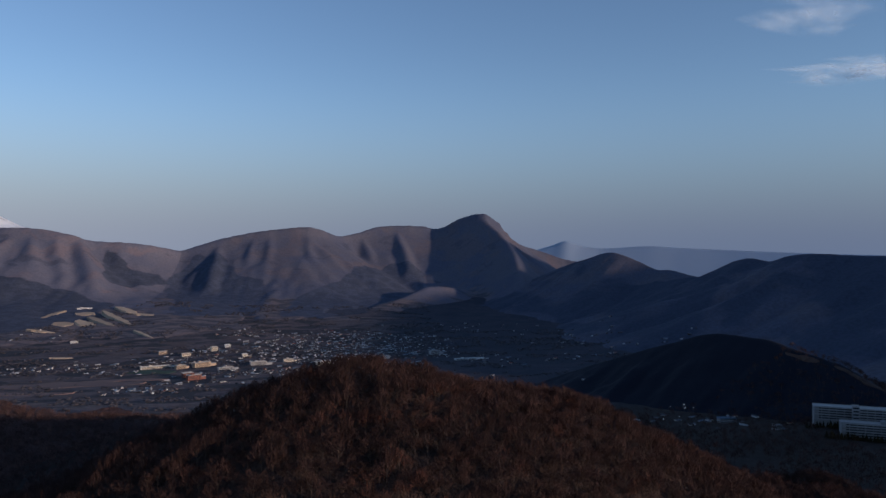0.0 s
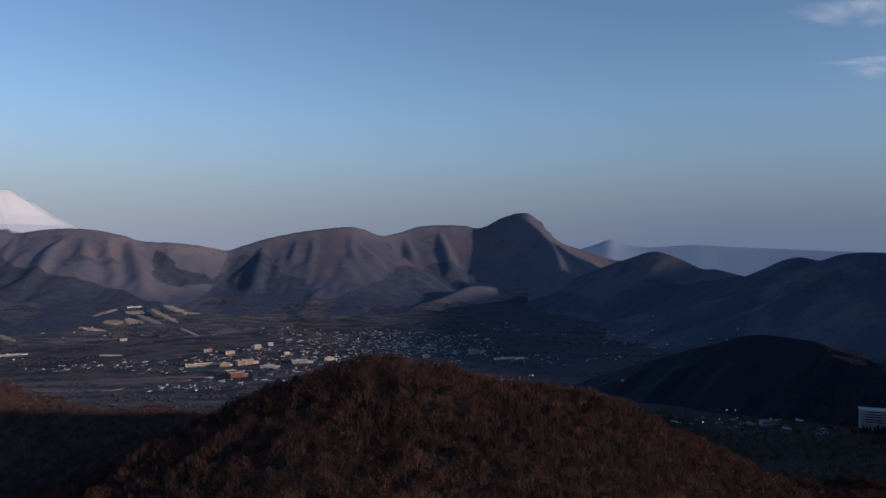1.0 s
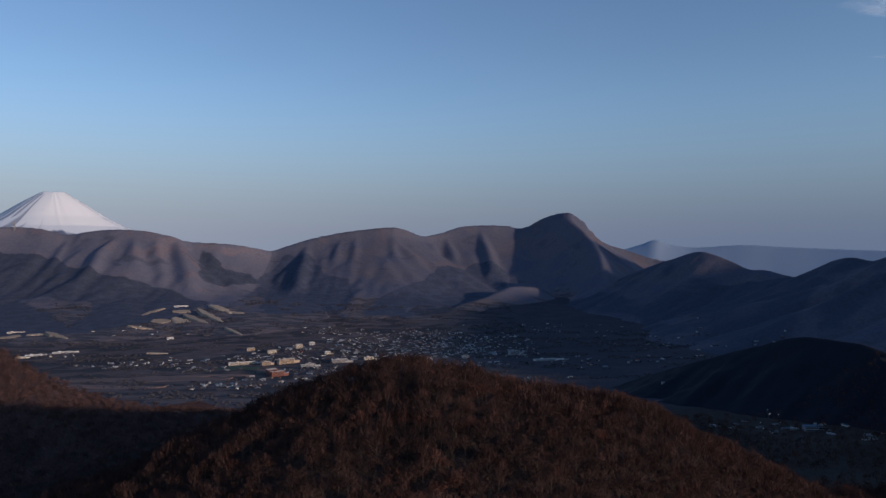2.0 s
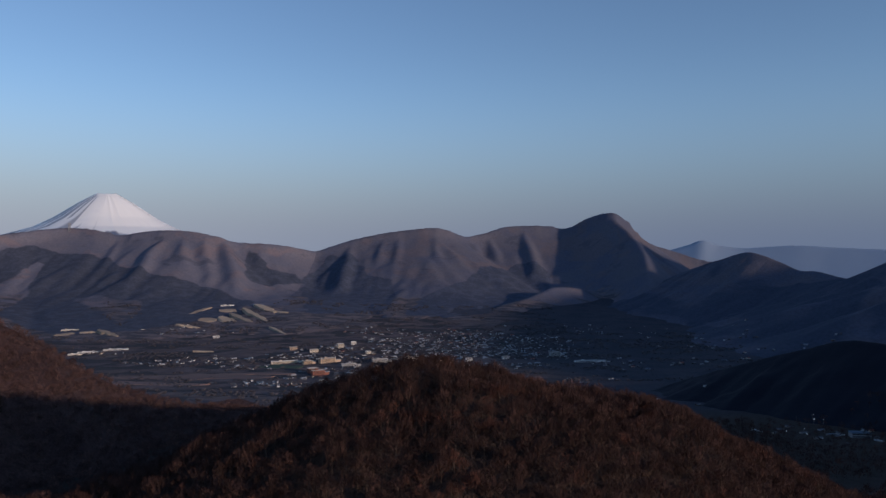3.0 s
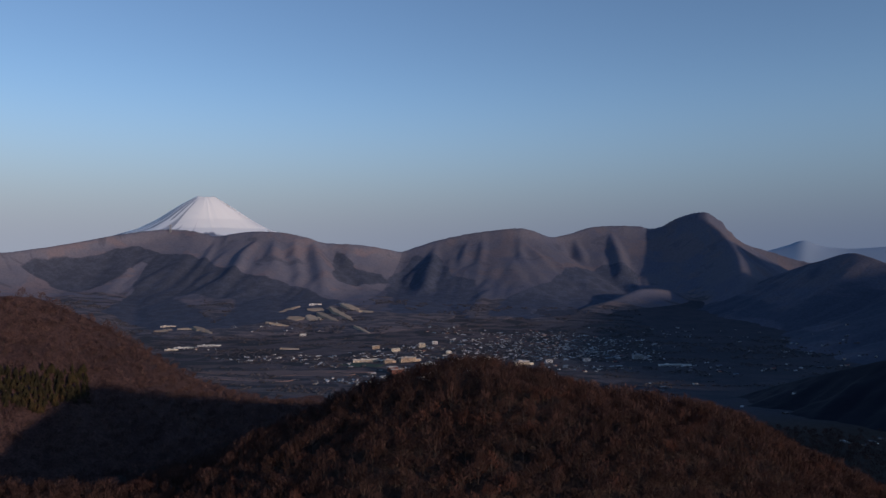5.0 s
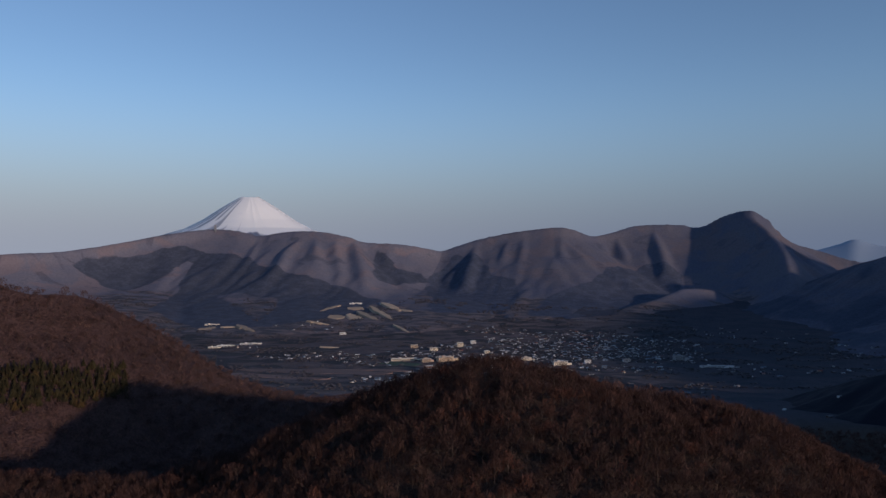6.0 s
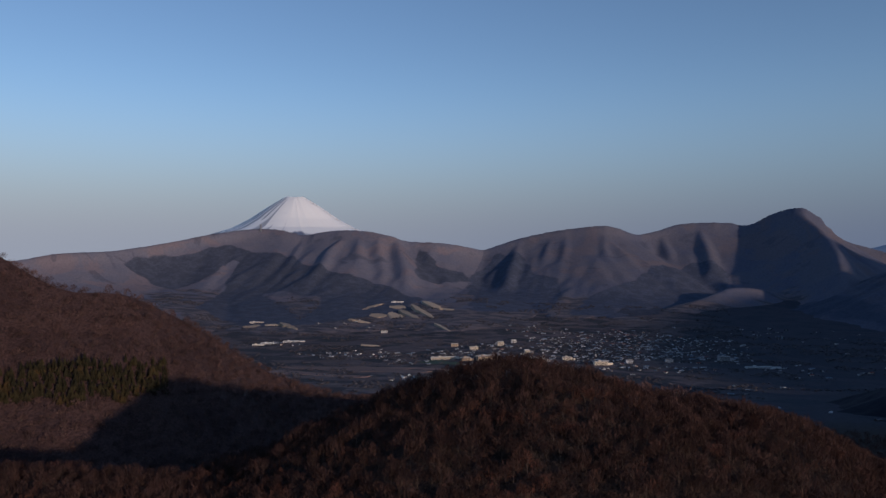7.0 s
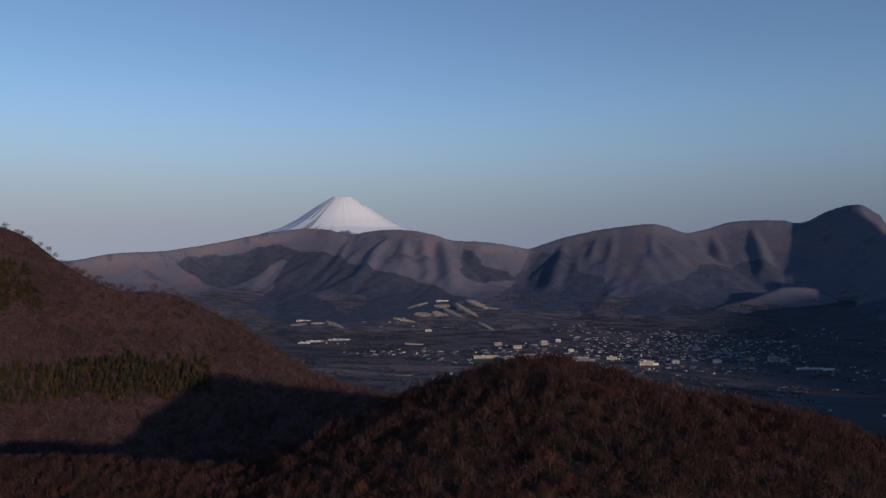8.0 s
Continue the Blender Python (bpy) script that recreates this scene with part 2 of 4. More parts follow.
def ramp_up(v):
    return np.logaddexp(0, v)


# ---- the lie of the land ----
def ground_z(x, y):
    south = 0.085 * 120 * ramp_up((1380 - y) / 120)
    south = 118 - 20 * ramp_up((118 - south) / 20)
    north = 0.065 * 150 * ramp_up((y - 2050) / 150)
    north = 75 - 12 * ramp_up((75 - north) / 12)
    lump = 5 * (fbm(x / 160, y / 160, 3) - 0.5) * np.clip((y - 300) / 600, 0.3, 1)
    knoll = 14 * np.exp(-((x - 480) / 115) ** 2 - ((y - 668) / 30) ** 2)
    return np.maximum(south, 0) + np.maximum(north, 0) + lump + knoll


# conifer plantations on the range, outlined to fit the camera's view, and their clearings
WEST_STANDS = [
    [(-1894, 2880), (-1894, 2920), (-1828, 2978), (-1745, 2990), (-1628, 2966), (-1521, 2952), (-1379, 2864), (-1294, 2800), (-1211, 2781), (-1125, 2742), (-1051, 2747),
     (-973, 2720), (-881, 2675), (-783, 2598), (-783, 2282), (-864, 2159), (-938, 2047), (-1148, 1991), (-1483, 2237), (-1592, 2599), (-1673, 2743), (-1679, 2873)],
    [(-2060, 2580), (-2000, 2720), (-1925, 2850), (-1840, 2950), (-1760, 2900), (-1740, 2780), (-1790, 2560)],
    # a dark patch west of the pass, given the stands' colour
    [(-971, 3084), (-904, 3080), (-861, 3015), (-818, 2992), (-727, 3008), (-692, 2957), (-785, 2860), (-869, 2844), (-933, 2990)],
]
EAST_STANDS = [
    [(-691, 2968), (-640, 3190), (-523, 3190), (-435, 2986), (-329, 2936), (-289, 2697), (-317, 2452), (-543, 2388)],
    # this stand also paints lower slopes dark that lie in shade
    [(-197, 2755), (-60, 2930), (30, 3130), (190, 3330), (330, 3220), (290, 2950), (150, 2750), (56, 2600), (38, 2494), (-118, 2392), (-251, 2449)],
]
CLEARINGS = [[(-1455, 2610), (-1166, 2543), (-1056, 2329), (-1020, 2093), (-1187, 2318)]]


def within(corners, X, Y):
    """Where the points lie inside a closed outline on the map."""
    hit = np.zeros(X.shape, bool)
    for (x0, y0), (x1, y1) in zip(corners, corners[1:] + corners[:1]):
        if y0 != y1:
            hit ^= ((Y < y0) != (Y < y1)) & (X < x0 + (Y - y0) * (x1 - x0) / (y1 - y0))
    return hit


def planted(X, Y):
    """How far the range is under conifers, with uneven borders."""
    wx, wy = X + 50 * (fbm(X / 60, Y / 60, 131, 3) - 0.5), Y + 55 * (fbm(X / 70, Y / 70, 137, 3) - 0.5)
    wood = np.zeros(X.shape)
    for stand in WEST_STANDS + EAST_STANDS:
        wood = np.maximum(wood, within(stand, wx, wy))
    for gap in CLEARINGS:
        wood = np.where(within(gap, wx, wy), 0.35, wood)
    for k in range(2):
        pad = np.pad(wood, 1, mode="edge")
        wood = (wood + pad[:-2, 1:-1] + pad[2:, 1:-1] + pad[1:-1, :-2] + pad[1:-1, 2:]) / 5
    return wood


def near_hill_z(x, y):
    dx, dy = x + 33, y - 350
    d, th = np.hypot(dx, dy) + 1e-6, np.degrees(np.arctan2(dy, dx))
    turn = [-180, -165, -140, -120, -85, -60, -41, -18, 0, 25, 45, 62, 90, 130, 160, 180]
    # the unseen north side is kept high so that it shades the hollow
    fall = [0.33, 0.43, 0.60, 0.72, 0.84, 0.72, 0.54, 0.30, 0.17, 0.17, 0.155, 0.20, 0.18, 0.55, 0.42, 0.33]
    s = sum(np.interp((th + k + 180) % 360 - 180, turn, fall) for k in (-12, -6, 0, 6, 12)) / 5
    p = 1 + 1.0 * np.clip(np.cos(np.radians(th)), 0, 1)
    drop = s * 110 * (d / 110) ** p
    drop = np.sqrt(drop ** 2 + 36) - 6
    gully = 15 * (fbm(x / 42, y / 60, 21, 3) - 0.5) * np.clip(d / 60, 0, 1)
    crest_y = 338 + 0.13 * (x + 160)
    arm = 121 - 0.03 * np.maximum(-160 - x, 0) - np.where(y < crest_y, 0.42, 0.55) * (np.hypot(y - crest_y, 8) - 8)
    arm = np.where(x < -100, arm, arm - 0.5 * (x + 100))
    # height correction that fits the hill's skyline to the camera's view
    skyline_fit = np.interp(x, [-130, -94, -66, -38, -22, -8, 14, 60, 90, 125, 160], [0, 5.5, 8, 9, 4.5, -0.5, -4.5, -6, -4.5, -2.5, 0])
    return np.maximum(173 - drop, arm) + gully + skyline_fit * np.exp(-((y - 355) / 90) ** 2)


def axis_steps(lo, hi, near_lo, near_hi, fine, coarse):
    a = np.arange(near_lo, near_hi + 1, fine)
    return np.concatenate([np.arange(lo, near_lo, coarse), a, np.arange(near_hi + coarse, hi + 1, coarse)])


gx, gy = np.meshgrid(axis_steps(-6500, 6500, -1500, 1300, 20, 100), axis_steps(-6500, 6500, 200, 2800, 20, 100))
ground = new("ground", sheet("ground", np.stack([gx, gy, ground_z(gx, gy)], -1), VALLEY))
ground.data.attributes.new("conifer", "FLOAT", "POINT").data.foreach_set("value", planted(gx, gy).ravel().astype(np.float32))
tagged(ground, "wide valley floor of brown winter fields and dark woods", "ground", kind="structure")

hx, hy = np.meshgrid(np.arange(-600, 420, 5.0), np.arange(90, 720, 5.0))
near_hill = new("wooded_hill", sheet("wooded_hill", np.stack([hx, hy, near_hill_z(hx, hy)], -1), LITTER))
tagged(near_hill, "rounded brown hill covered in bare winter trees", "hill", kind="structure")


def glide(stations, n):
    """A smooth line through a few stations, at n even steps."""
    S = np.array(stations, dtype=float)
    S = np.vstack([2 * S[0] - S[1], S, 2 * S[-1] - S[-2]])
    L = np.concatenate([[0], np.cumsum(np.hypot(*np.diff(S[1:-1, :2], axis=0).T))])
    s = np.linspace(0, L[-1], n)
    k = np.clip(np.searchsorted(L, s, side="right") - 1, 0, len(L) - 2)
    u = ((s - L[k]) / (L[k + 1] - L[k]))[:, None]
    a, b, c, d = S[k], S[k + 1], S[k + 2], S[k + 3]
    P = 0.5 * (2 * b + (c - a) * u + (2 * a - 5 * b + 4 * c - d) * u ** 2 + (3 * b - a - 3 * c + d) * u ** 3)
    return P, s


def ridge(name, stations, front, back, foot, material, label, spur=120.0, depth=45.0, seed=1, steps=(420, 90), power=1.15, rough=5.0, straight=0.6, taper=(1.0, 1.0)):
    """A mountain swept along its crest, with spurs and gullies down both sides."""
    P, s = glide(stations, steps[0])
    T = np.gradient(P[:, :2], axis=0)
    k = max(3, steps[0] // 14)
    pad = np.pad(T, ((k, k), (0, 0)), mode="edge")
    T = np.stack([np.convolve(pad[:, i], np.ones(2 * k + 1) / (2 * k + 1), "valid") for i in (0, 1)], 1)
    T /= np.linalg.norm(T, axis=1)[:, None]
    T = T * (1 - straight) + T.mean(axis=0) * straight
    T /= np.linalg.norm(T, axis=1)[:, None]
    nrm = np.stack([T[:, 1], -T[:, 0]], 1)
    u = np.linspace(-1, 1, steps[1])
    u = np.sign(u) * np.abs(u) ** 1.15
    a = np.abs(u)[None, :]
    side = np.where(u > 0, front, -back)
    off = side[None, :] * a * np.linspace(*taper, steps[0])[:, None]
    zc = P[:, 2][:, None]
    S2, U2 = np.meshgrid(s, off[0], indexing="ij")
    warp = 0.9 * (fbm(S2 / 420, U2 / 800, seed + 5, 3) - 0.5) * 2
    q1, q2 = S2 / spur + warp, S2 / (spur * 0.38) + 2.3 * warp + 0.6 * fbm(S2 / 90, U2 / 120, seed + 7, 2)
    size = 0.45 + 0.9 * vnoise(S2 / (spur * 1.7), U2 * 0 + 1, seed + 3)
    r1 = 1 - np.abs(2 * (q1 - np.floor(q1)) - 1) * size
    r2 = 1 - np.abs(2 * (q2 - np.floor(q2)) - 1)
    env = np.clip(a * 3.2, 0, 1) * (1 - a) ** 0.7
    prof = (1 - a) ** power
    z = foot + (zc - foot) * prof
    z = z - depth * env * (0.75 * (1 - r1) + 0.25 * (1 - r2))
    z += rough * (fbm(S2 / 30, U2 / 30, seed + 2, 3) - 0.5) * (0.45 + np.clip(a * 6, 0, 1))
    X = P[:, 0][:, None] + nrm[:, 0][:, None] * off
    Y = P[:, 1][:, None] + nrm[:, 1][:, None] * off
    ob = new(name, sheet(name, np.stack([X, Y, z], -1), material))
    return tagged(ob, label, "mountain", kind="structure")


def eroded(z, fixed, cell, steps=14, power=0.45, rate=0.56, soften=0.24):
    """Lets running water cut valleys into the heights z; the fixed cells keep theirs."""
    r, c = z.shape
    n = r * c
    idx = np.arange(n).reshape(r, c)
    for it in range(steps):
        pad = np.pad(z, 1, constant_values=1e9)
        best, rec = np.zeros((r, c)), idx.copy()
        for dy, dx in ((0, 1), (1, 0), (0, -1), (-1, 0), (1, 1), (1, -1), (-1, 1), (-1, -1)):
            nb = pad[1 + dy:1 + dy + r, 1 + dx:1 + dx + c]
            fall = (z - nb) / (cell * math.hypot(dx, dy))
            ok = fall > best
            best = np.where(ok, fall, best)
            rec = np.where(ok, idx + dy * c + dx, rec)
        flat, to = z.ravel().tolist(), rec.ravel().tolist()
        order = np.argsort(z.ravel())
        area = [1.0] * n
        for i in order[::-1].tolist():
            if to[i] != i:
                area[to[i]] += area[i]
        F = (rate * (np.array(area) ** power) / steps).tolist()
        hold = fixed.ravel().tolist()
        for i in order.tolist():
            j = to[i]
            if j != i and not hold[i]:
                flat[i] = (flat[i] + F[i] * flat[j]) / (1 + F[i])
        z = np.array(flat).reshape(r, c)
        pad = np.pad(z, 1, mode="edge")
        mean = (pad[:-2, 1:-1] + pad[2:, 1:-1] + pad[1:-1, :-2] + pad[1:-1, 2:]) / 4
        z = np.where(fixed, z, z + soften * (mean - z))
    return z


WEST_CREST = [
    (-2420, 1300, 190), (-2360, 1900, 185), (-2274, 2250, 195), (-2210, 2400, 220), (-2098, 2600, 232), (-1994, 2850, 272), (-1885, 3000, 308),
    (-1720, 3100, 332), (-1577, 3080, 319), (-1481, 3070, 300), (-1368, 3060, 316), (-1227, 3050, 320), (-1095, 3050, 301),
    (-1008, 3100, 271), (-860, 3120, 263), (-691, 3220, 233)]
PEAK_CREST = [
    (-691, 3220, 233), (-542, 3265, 284), (-398, 3290, 316), (-198, 3310, 340), (-119, 3360, 325), (-48, 3460, 302), (42, 3530, 318),
    (161, 3580, 353), (358, 3600, 357), (391, 3598, 347), (446, 3588, 348), (537, 3545, 394), (616, 3480, 414), (672, 3480, 397),
    (715, 3490, 355), (759, 3500, 302), (816, 3510, 270), (927, 3510, 235), (1031, 3480, 199), (1186, 3440, 168), (1566, 3400, 87)]
SPURS = [
    [(616, 3480, 413), (644, 3410, 384), (668, 3310, 336), (680, 3190, 294), (682, 3060, 248), (672, 2930, 196), (652, 2810, 138), (626, 2710, 85)],
    [(-198, 3310, 340), (-120, 3210, 268), (-60, 3110, 205), (-25, 3000, 145), (0, 2880, 92)],
    [(70, 2600, 30), (135, 2660, 62), (225, 2740, 94), (320, 2830, 122), (400, 2920, 116), (455, 3010, 98)],
    [(556, 3545, 394), (534, 3450, 326), (500, 3330, 246), (474, 3210, 176)],
    [(438, 3588, 348), (424, 3480, 284), (402, 3375, 212), (384, 3260, 146)],
    [(668, 3320, 336), (622, 3240, 268), (574, 3160, 198)], [(682, 3060, 246), (630, 2985, 178), (578, 2930, 118)],
    [(-1055, 3070, 290), (-1005, 2990, 256), (-955, 2890, 202), (-910, 2790, 150), (-880, 2700, 104)],
    [(-1125, 3050, 298), (-1085, 2965, 258), (-1040, 2875, 204), (-1000, 2790, 152)],
    [(-1210, 3045, 310), (-1175, 2960, 268), (-1135, 2870, 212), (-1100, 2790, 160)],
    [(668, 3310, 336), (728, 3265, 282), (792, 3205, 224), (860, 3150, 164)], [(680, 3190, 292), (744, 3130, 230), (812, 3065, 164)],
]


def buttresses():
    """Short ribs down the face of the range, leaning eastwards as they fall."""
    r = np.random.default_rng(17)
    for crest, first, last, gap in ((WEST_CREST, 2250, 99999, 165), (PEAK_CREST, 150, 1260, 125)):
        P, s = glide(crest, 900)
        at = first
        while at < min(last, s[-1] - 60):
            x, y, z = P[np.searchsorted(s, at)]
            slant, bulk, reach = r.uniform(-5, 60), r.uniform(0.88, 1.08), r.uniform(0.6, 1.25)
            SPURS.append([(x + slant * k / 3 + r.normal(0, 6), y - 30 - 95 * k * reach, z - 6 - bulk * d) for k, d in enumerate((14, 62, 112, 160))])
            at += gap * r.uniform(0.6, 1.4)


buttresses()


def massif():
    """The far range as one eroded surface, parted at the pass into two mountains."""
    cell = 10.0
    xs, ys = np.arange(-2700, 1600, cell), np.arange(1500, 4160, cell)
    X, Y = np.meshgrid(xs, ys)
    lines = [glide(WEST_CREST, 330)[0], glide(PEAK_CREST, 340)[0]] + [glide(s, 60)[0] for s in SPURS]
    C = np.vstack(lines)
    rough = 24 * (fbm(X / 130, Y / 190, 101, 3) - 0.5) + 5 * (fbm(X / 38, Y / 38, 105, 2) - 0.5)
    z = np.full(X.shape, -1e9)
    main = np.vstack(lines[:2])
    far = np.full(X.shape, 1e9)
    for px, py, pz in C[::2]:
        d = np.hypot(X - px, Y - py)
        fall = 0.62 if 430 < px < 760 and py > 2850 else 0.40   # the horn of the peak is the steepest
        z = np.maximum(z, pz - fall * d - 55 * (1 - np.exp(-d / 90)))
    for px, py, pz in main[::3]:
        far = np.minimum(far, np.hypot(X - px, Y - py))
    base = ground_z(X, Y)
    fan = 104 - 0.085 * far + 14 * (fbm(X / 260, Y / 260, 111, 3) - 0.5)
    z = np.logaddexp(z / 12, np.maximum(fan, base - 6) / 12) * 12 + rough * np.clip((z - base) / 40, 0.05, 1)
    fixed = np.zeros(X.shape, bool)
    for n, L in enumerate(lines):
        P = glide(L[::2], 1600)[0]
        i, j = np.round((P[:, 1] - ys[0]) / cell).astype(int), np.round((P[:, 0] - xs[0]) / cell).astype(int)
        if n > 1:
            continue
        ok = (i >= 0) & (i < len(ys)) & (j >= 0) & (j < len(xs))
        for di, dj in ((0, 1), (1, 0), (0, 0)):
            a, b = np.clip(i[ok] + di, 0, len(ys) - 1), np.clip(j[ok] + dj, 0, len(xs) - 1)
            z[a, b] = P[ok, 2] - (2 if di or dj else 0)
            fixed[a, b] = True
    fixed[0, :] = fixed[-1, :] = fixed[:, 0] = fixed[:, -1] = True
    z = eroded(z, fixed, cell)
    for k in range(5):
        pad = np.pad(z, 1, mode="edge")
        mean = (pad[:-2, 1:-1] + pad[2:, 1:-1] + pad[1:-1, :-2] + pad[1:-1, 2:]) / 4
        z = np.where(fixed, z, z + np.clip((215 - z) / 90, 0.06, 0.45) * (mean - z))   # lower slopes worn smooth
    for k in range(2):
        pad = np.pad(z, 1, mode="edge")
        z = z + 0.3 * ((pad[:-2, 1:-1] + pad[2:, 1:-1] + pad[1:-1, :-2] + pad[1:-1, 2:]) / 4 - z)
    wide = z
    for k in range(50):
        pad = np.pad(wide, 1, mode="edge")
        wide = (pad[:-2, 1:-1] + pad[2:, 1:-1] + pad[1:-1, :-2] + pad[1:-1, 2:]) / 4
    west_side = np.clip((-691 - X) / 120, 0, 1)
    worn = np.maximum(west_side, np.clip((X - 60) / 60, 0, 1) * np.clip((440 - X) / 60, 0, 1))   # shallow gullies
    z = z + worn * (np.logaddexp(z / 2, (wide - 7 - 9 * np.clip((X + 1250) / 150, 0, 1) * west_side) / 2) * 2 - z)
    z = z + 3.0 * west_side * np.exp(-(far / 25) ** 2) + 3.0 * (fbm(X / 17, Y / 17, 121, 2) - 0.5)
    # heights are capped so that no shoulder tops the crest in the camera's view
    th, up = np.arctan2(main[:, 0], main[:, 1]), (main[:, 2] - 240) / np.hypot(main[:, 0], main[:, 1])
    bins = np.arange(-0.9, 0.5, 0.004)
    sky_line = np.array([max([-1.0, *up[np.abs(th - b) < 0.005]]) for b in bins])
    cap = 240 + np.interp(np.arctan2(X, Y), bins, sky_line) * np.hypot(X, Y)
    cap = np.where(cap < 0, 1e9, cap)
    z = np.where(fixed, z, np.minimum(z, cap - 1.5))
    z = np.where(z < base + 0.6, base - 5, z)
    P = np.stack([X, Y, z], -1)
    k = int(round((-691 - xs[0]) / cell)) + 1
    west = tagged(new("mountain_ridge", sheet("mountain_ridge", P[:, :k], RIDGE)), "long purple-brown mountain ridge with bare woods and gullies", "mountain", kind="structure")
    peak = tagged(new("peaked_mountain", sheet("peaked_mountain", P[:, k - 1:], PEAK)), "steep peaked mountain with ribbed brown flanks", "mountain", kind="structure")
    wood = planted(X, Y)
    for ob, w in ((west, wood[:, :k]), (peak, wood[:, k - 1:])):
        ob.data.attributes.new("conifer", "FLOAT", "POINT").data.foreach_set("value", w.ravel().astype(np.float32))
    return west, peak


west_ridge, peak_ridge = massif()
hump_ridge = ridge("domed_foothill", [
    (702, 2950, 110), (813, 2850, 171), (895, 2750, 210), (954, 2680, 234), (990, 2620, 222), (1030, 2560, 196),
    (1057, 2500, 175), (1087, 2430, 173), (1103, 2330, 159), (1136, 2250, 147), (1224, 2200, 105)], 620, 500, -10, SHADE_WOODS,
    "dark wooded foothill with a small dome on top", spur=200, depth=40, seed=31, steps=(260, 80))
# the southern part is out of view, its heights set to cast shade
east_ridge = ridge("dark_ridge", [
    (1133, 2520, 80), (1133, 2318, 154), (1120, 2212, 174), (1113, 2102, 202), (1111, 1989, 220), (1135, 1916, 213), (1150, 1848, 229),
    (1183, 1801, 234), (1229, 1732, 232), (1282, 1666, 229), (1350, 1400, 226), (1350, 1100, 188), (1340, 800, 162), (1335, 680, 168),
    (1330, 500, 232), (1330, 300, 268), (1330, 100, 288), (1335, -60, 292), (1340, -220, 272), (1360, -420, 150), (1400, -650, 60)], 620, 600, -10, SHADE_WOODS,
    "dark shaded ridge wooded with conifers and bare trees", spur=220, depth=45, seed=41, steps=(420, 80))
# added out of view; its crest is shaped by the shadows it must cast
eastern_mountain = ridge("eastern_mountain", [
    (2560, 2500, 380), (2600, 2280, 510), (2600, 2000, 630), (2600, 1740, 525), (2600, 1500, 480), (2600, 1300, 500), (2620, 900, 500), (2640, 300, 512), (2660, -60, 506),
    (2690, -240, 462), (2700, -500, 345), (2700, -800, 200)], 900, 900, 0, SHADE_WOODS, "high wooded mountain added out of view to shade the valley", spur=240, depth=50, seed=51, steps=(260, 60))
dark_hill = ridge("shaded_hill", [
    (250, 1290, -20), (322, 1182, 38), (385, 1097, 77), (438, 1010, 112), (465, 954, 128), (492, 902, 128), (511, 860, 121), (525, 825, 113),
    (537, 793, 106), (552, 754, 88), (600, 640, 60)], 190, 260, 10, DEEP_SHADE_WOODS,
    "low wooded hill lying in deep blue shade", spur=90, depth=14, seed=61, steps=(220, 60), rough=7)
left_hill = ridge("brown_hillside", [
    (-760, 300, 300), (-660, 420, 285), (-573, 518, 263), (-542, 552, 232), (-518, 563, 216), (-487, 572, 203), (-453, 600, 198), (-442, 623, 188),
    (-425, 655, 169), (-408, 690, 145), (-389, 726, 117), (-367, 750, 98), (-332, 779, 78), (-292, 819, 62), (-220, 900, 40)], 300, 330, 40, BRIGHTENED_LITTER,
    "steep hillside of bare brown trees above a shaded hollow", spur=110, depth=16, seed=71, steps=(300, 100), power=1.1, straight=0.3, taper=(1.1, 0.4))


def volcano():
    """A tall snow cone with a small flat crater rim."""
    n, r0 = 640, np.linspace(0, 1, 110) ** 1.3 * 1400
    th = np.linspace(0, 2 * math.pi, n + 1)
    R, A = np.meshgrid(r0, th, indexing="ij")
    drop = np.interp(R, [0, 30, 56, 108, 162, 287, 392, 541, 800, 1100, 1400], [5, 3, 0, 29, 62, 147, 203, 250, 305, 380, 700])
    rib = np.abs(2 * vnoise(A * 46 / (2 * math.pi), R / 500, 5) - 1)
    drop += rib * 4 * np.clip((R - 20) / 120, 0, 1) * np.exp(-R / 700)
    rim = 5 * (vnoise(A * 9 / (2 * math.pi), R * 0 + 2, 8) - 0.5) * np.exp(-((R - 56) / 30) ** 2)
    z = 575 - drop + rim
    P = np.stack([-2206 + R * np.cos(A), 4400 + R * np.sin(A), z], -1)
    # rock lanes lie on the camera's left, rock fingers below the snow line
    lane = vnoise(A * 150 / (2 * math.pi), R / 260 + 0.6 * fbm(A * 9, R / 90, 13, 2), 15)
    lane_side = np.clip(-np.cos(A - 0.95), 0, 1) ** 0.8 * np.clip((R - 25) / 60, 0, 1)
    finger = np.clip((R - 470 + 320 * (fbm(A * 60 / (2 * math.pi), R / 400, 19, 3) - 0.5)) / 90, 0, 1)
    rock = np.maximum(np.clip((lane * lane_side - 0.46) / 0.16, 0, 1) * 0.62, np.clip(finger * 1.4 - 0.7 * vnoise(A * 64 / (2 * math.pi), R / 300, 23), 0, 1))
    me = sheet("snowy_volcano", P, SNOW)
    me.attributes.new("rock", "FLOAT", "POINT").data.foreach_set("value", rock.ravel().astype(np.float32))
    return tagged(new("snowy_volcano", me), "snow-covered volcanic cone standing behind the ridge", "mountain", kind="structure")


volcano()
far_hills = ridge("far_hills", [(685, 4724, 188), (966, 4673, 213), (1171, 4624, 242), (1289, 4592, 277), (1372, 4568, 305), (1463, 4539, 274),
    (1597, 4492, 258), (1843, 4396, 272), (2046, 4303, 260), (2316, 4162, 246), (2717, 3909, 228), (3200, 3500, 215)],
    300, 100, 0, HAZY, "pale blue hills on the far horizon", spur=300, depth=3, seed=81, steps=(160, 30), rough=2)

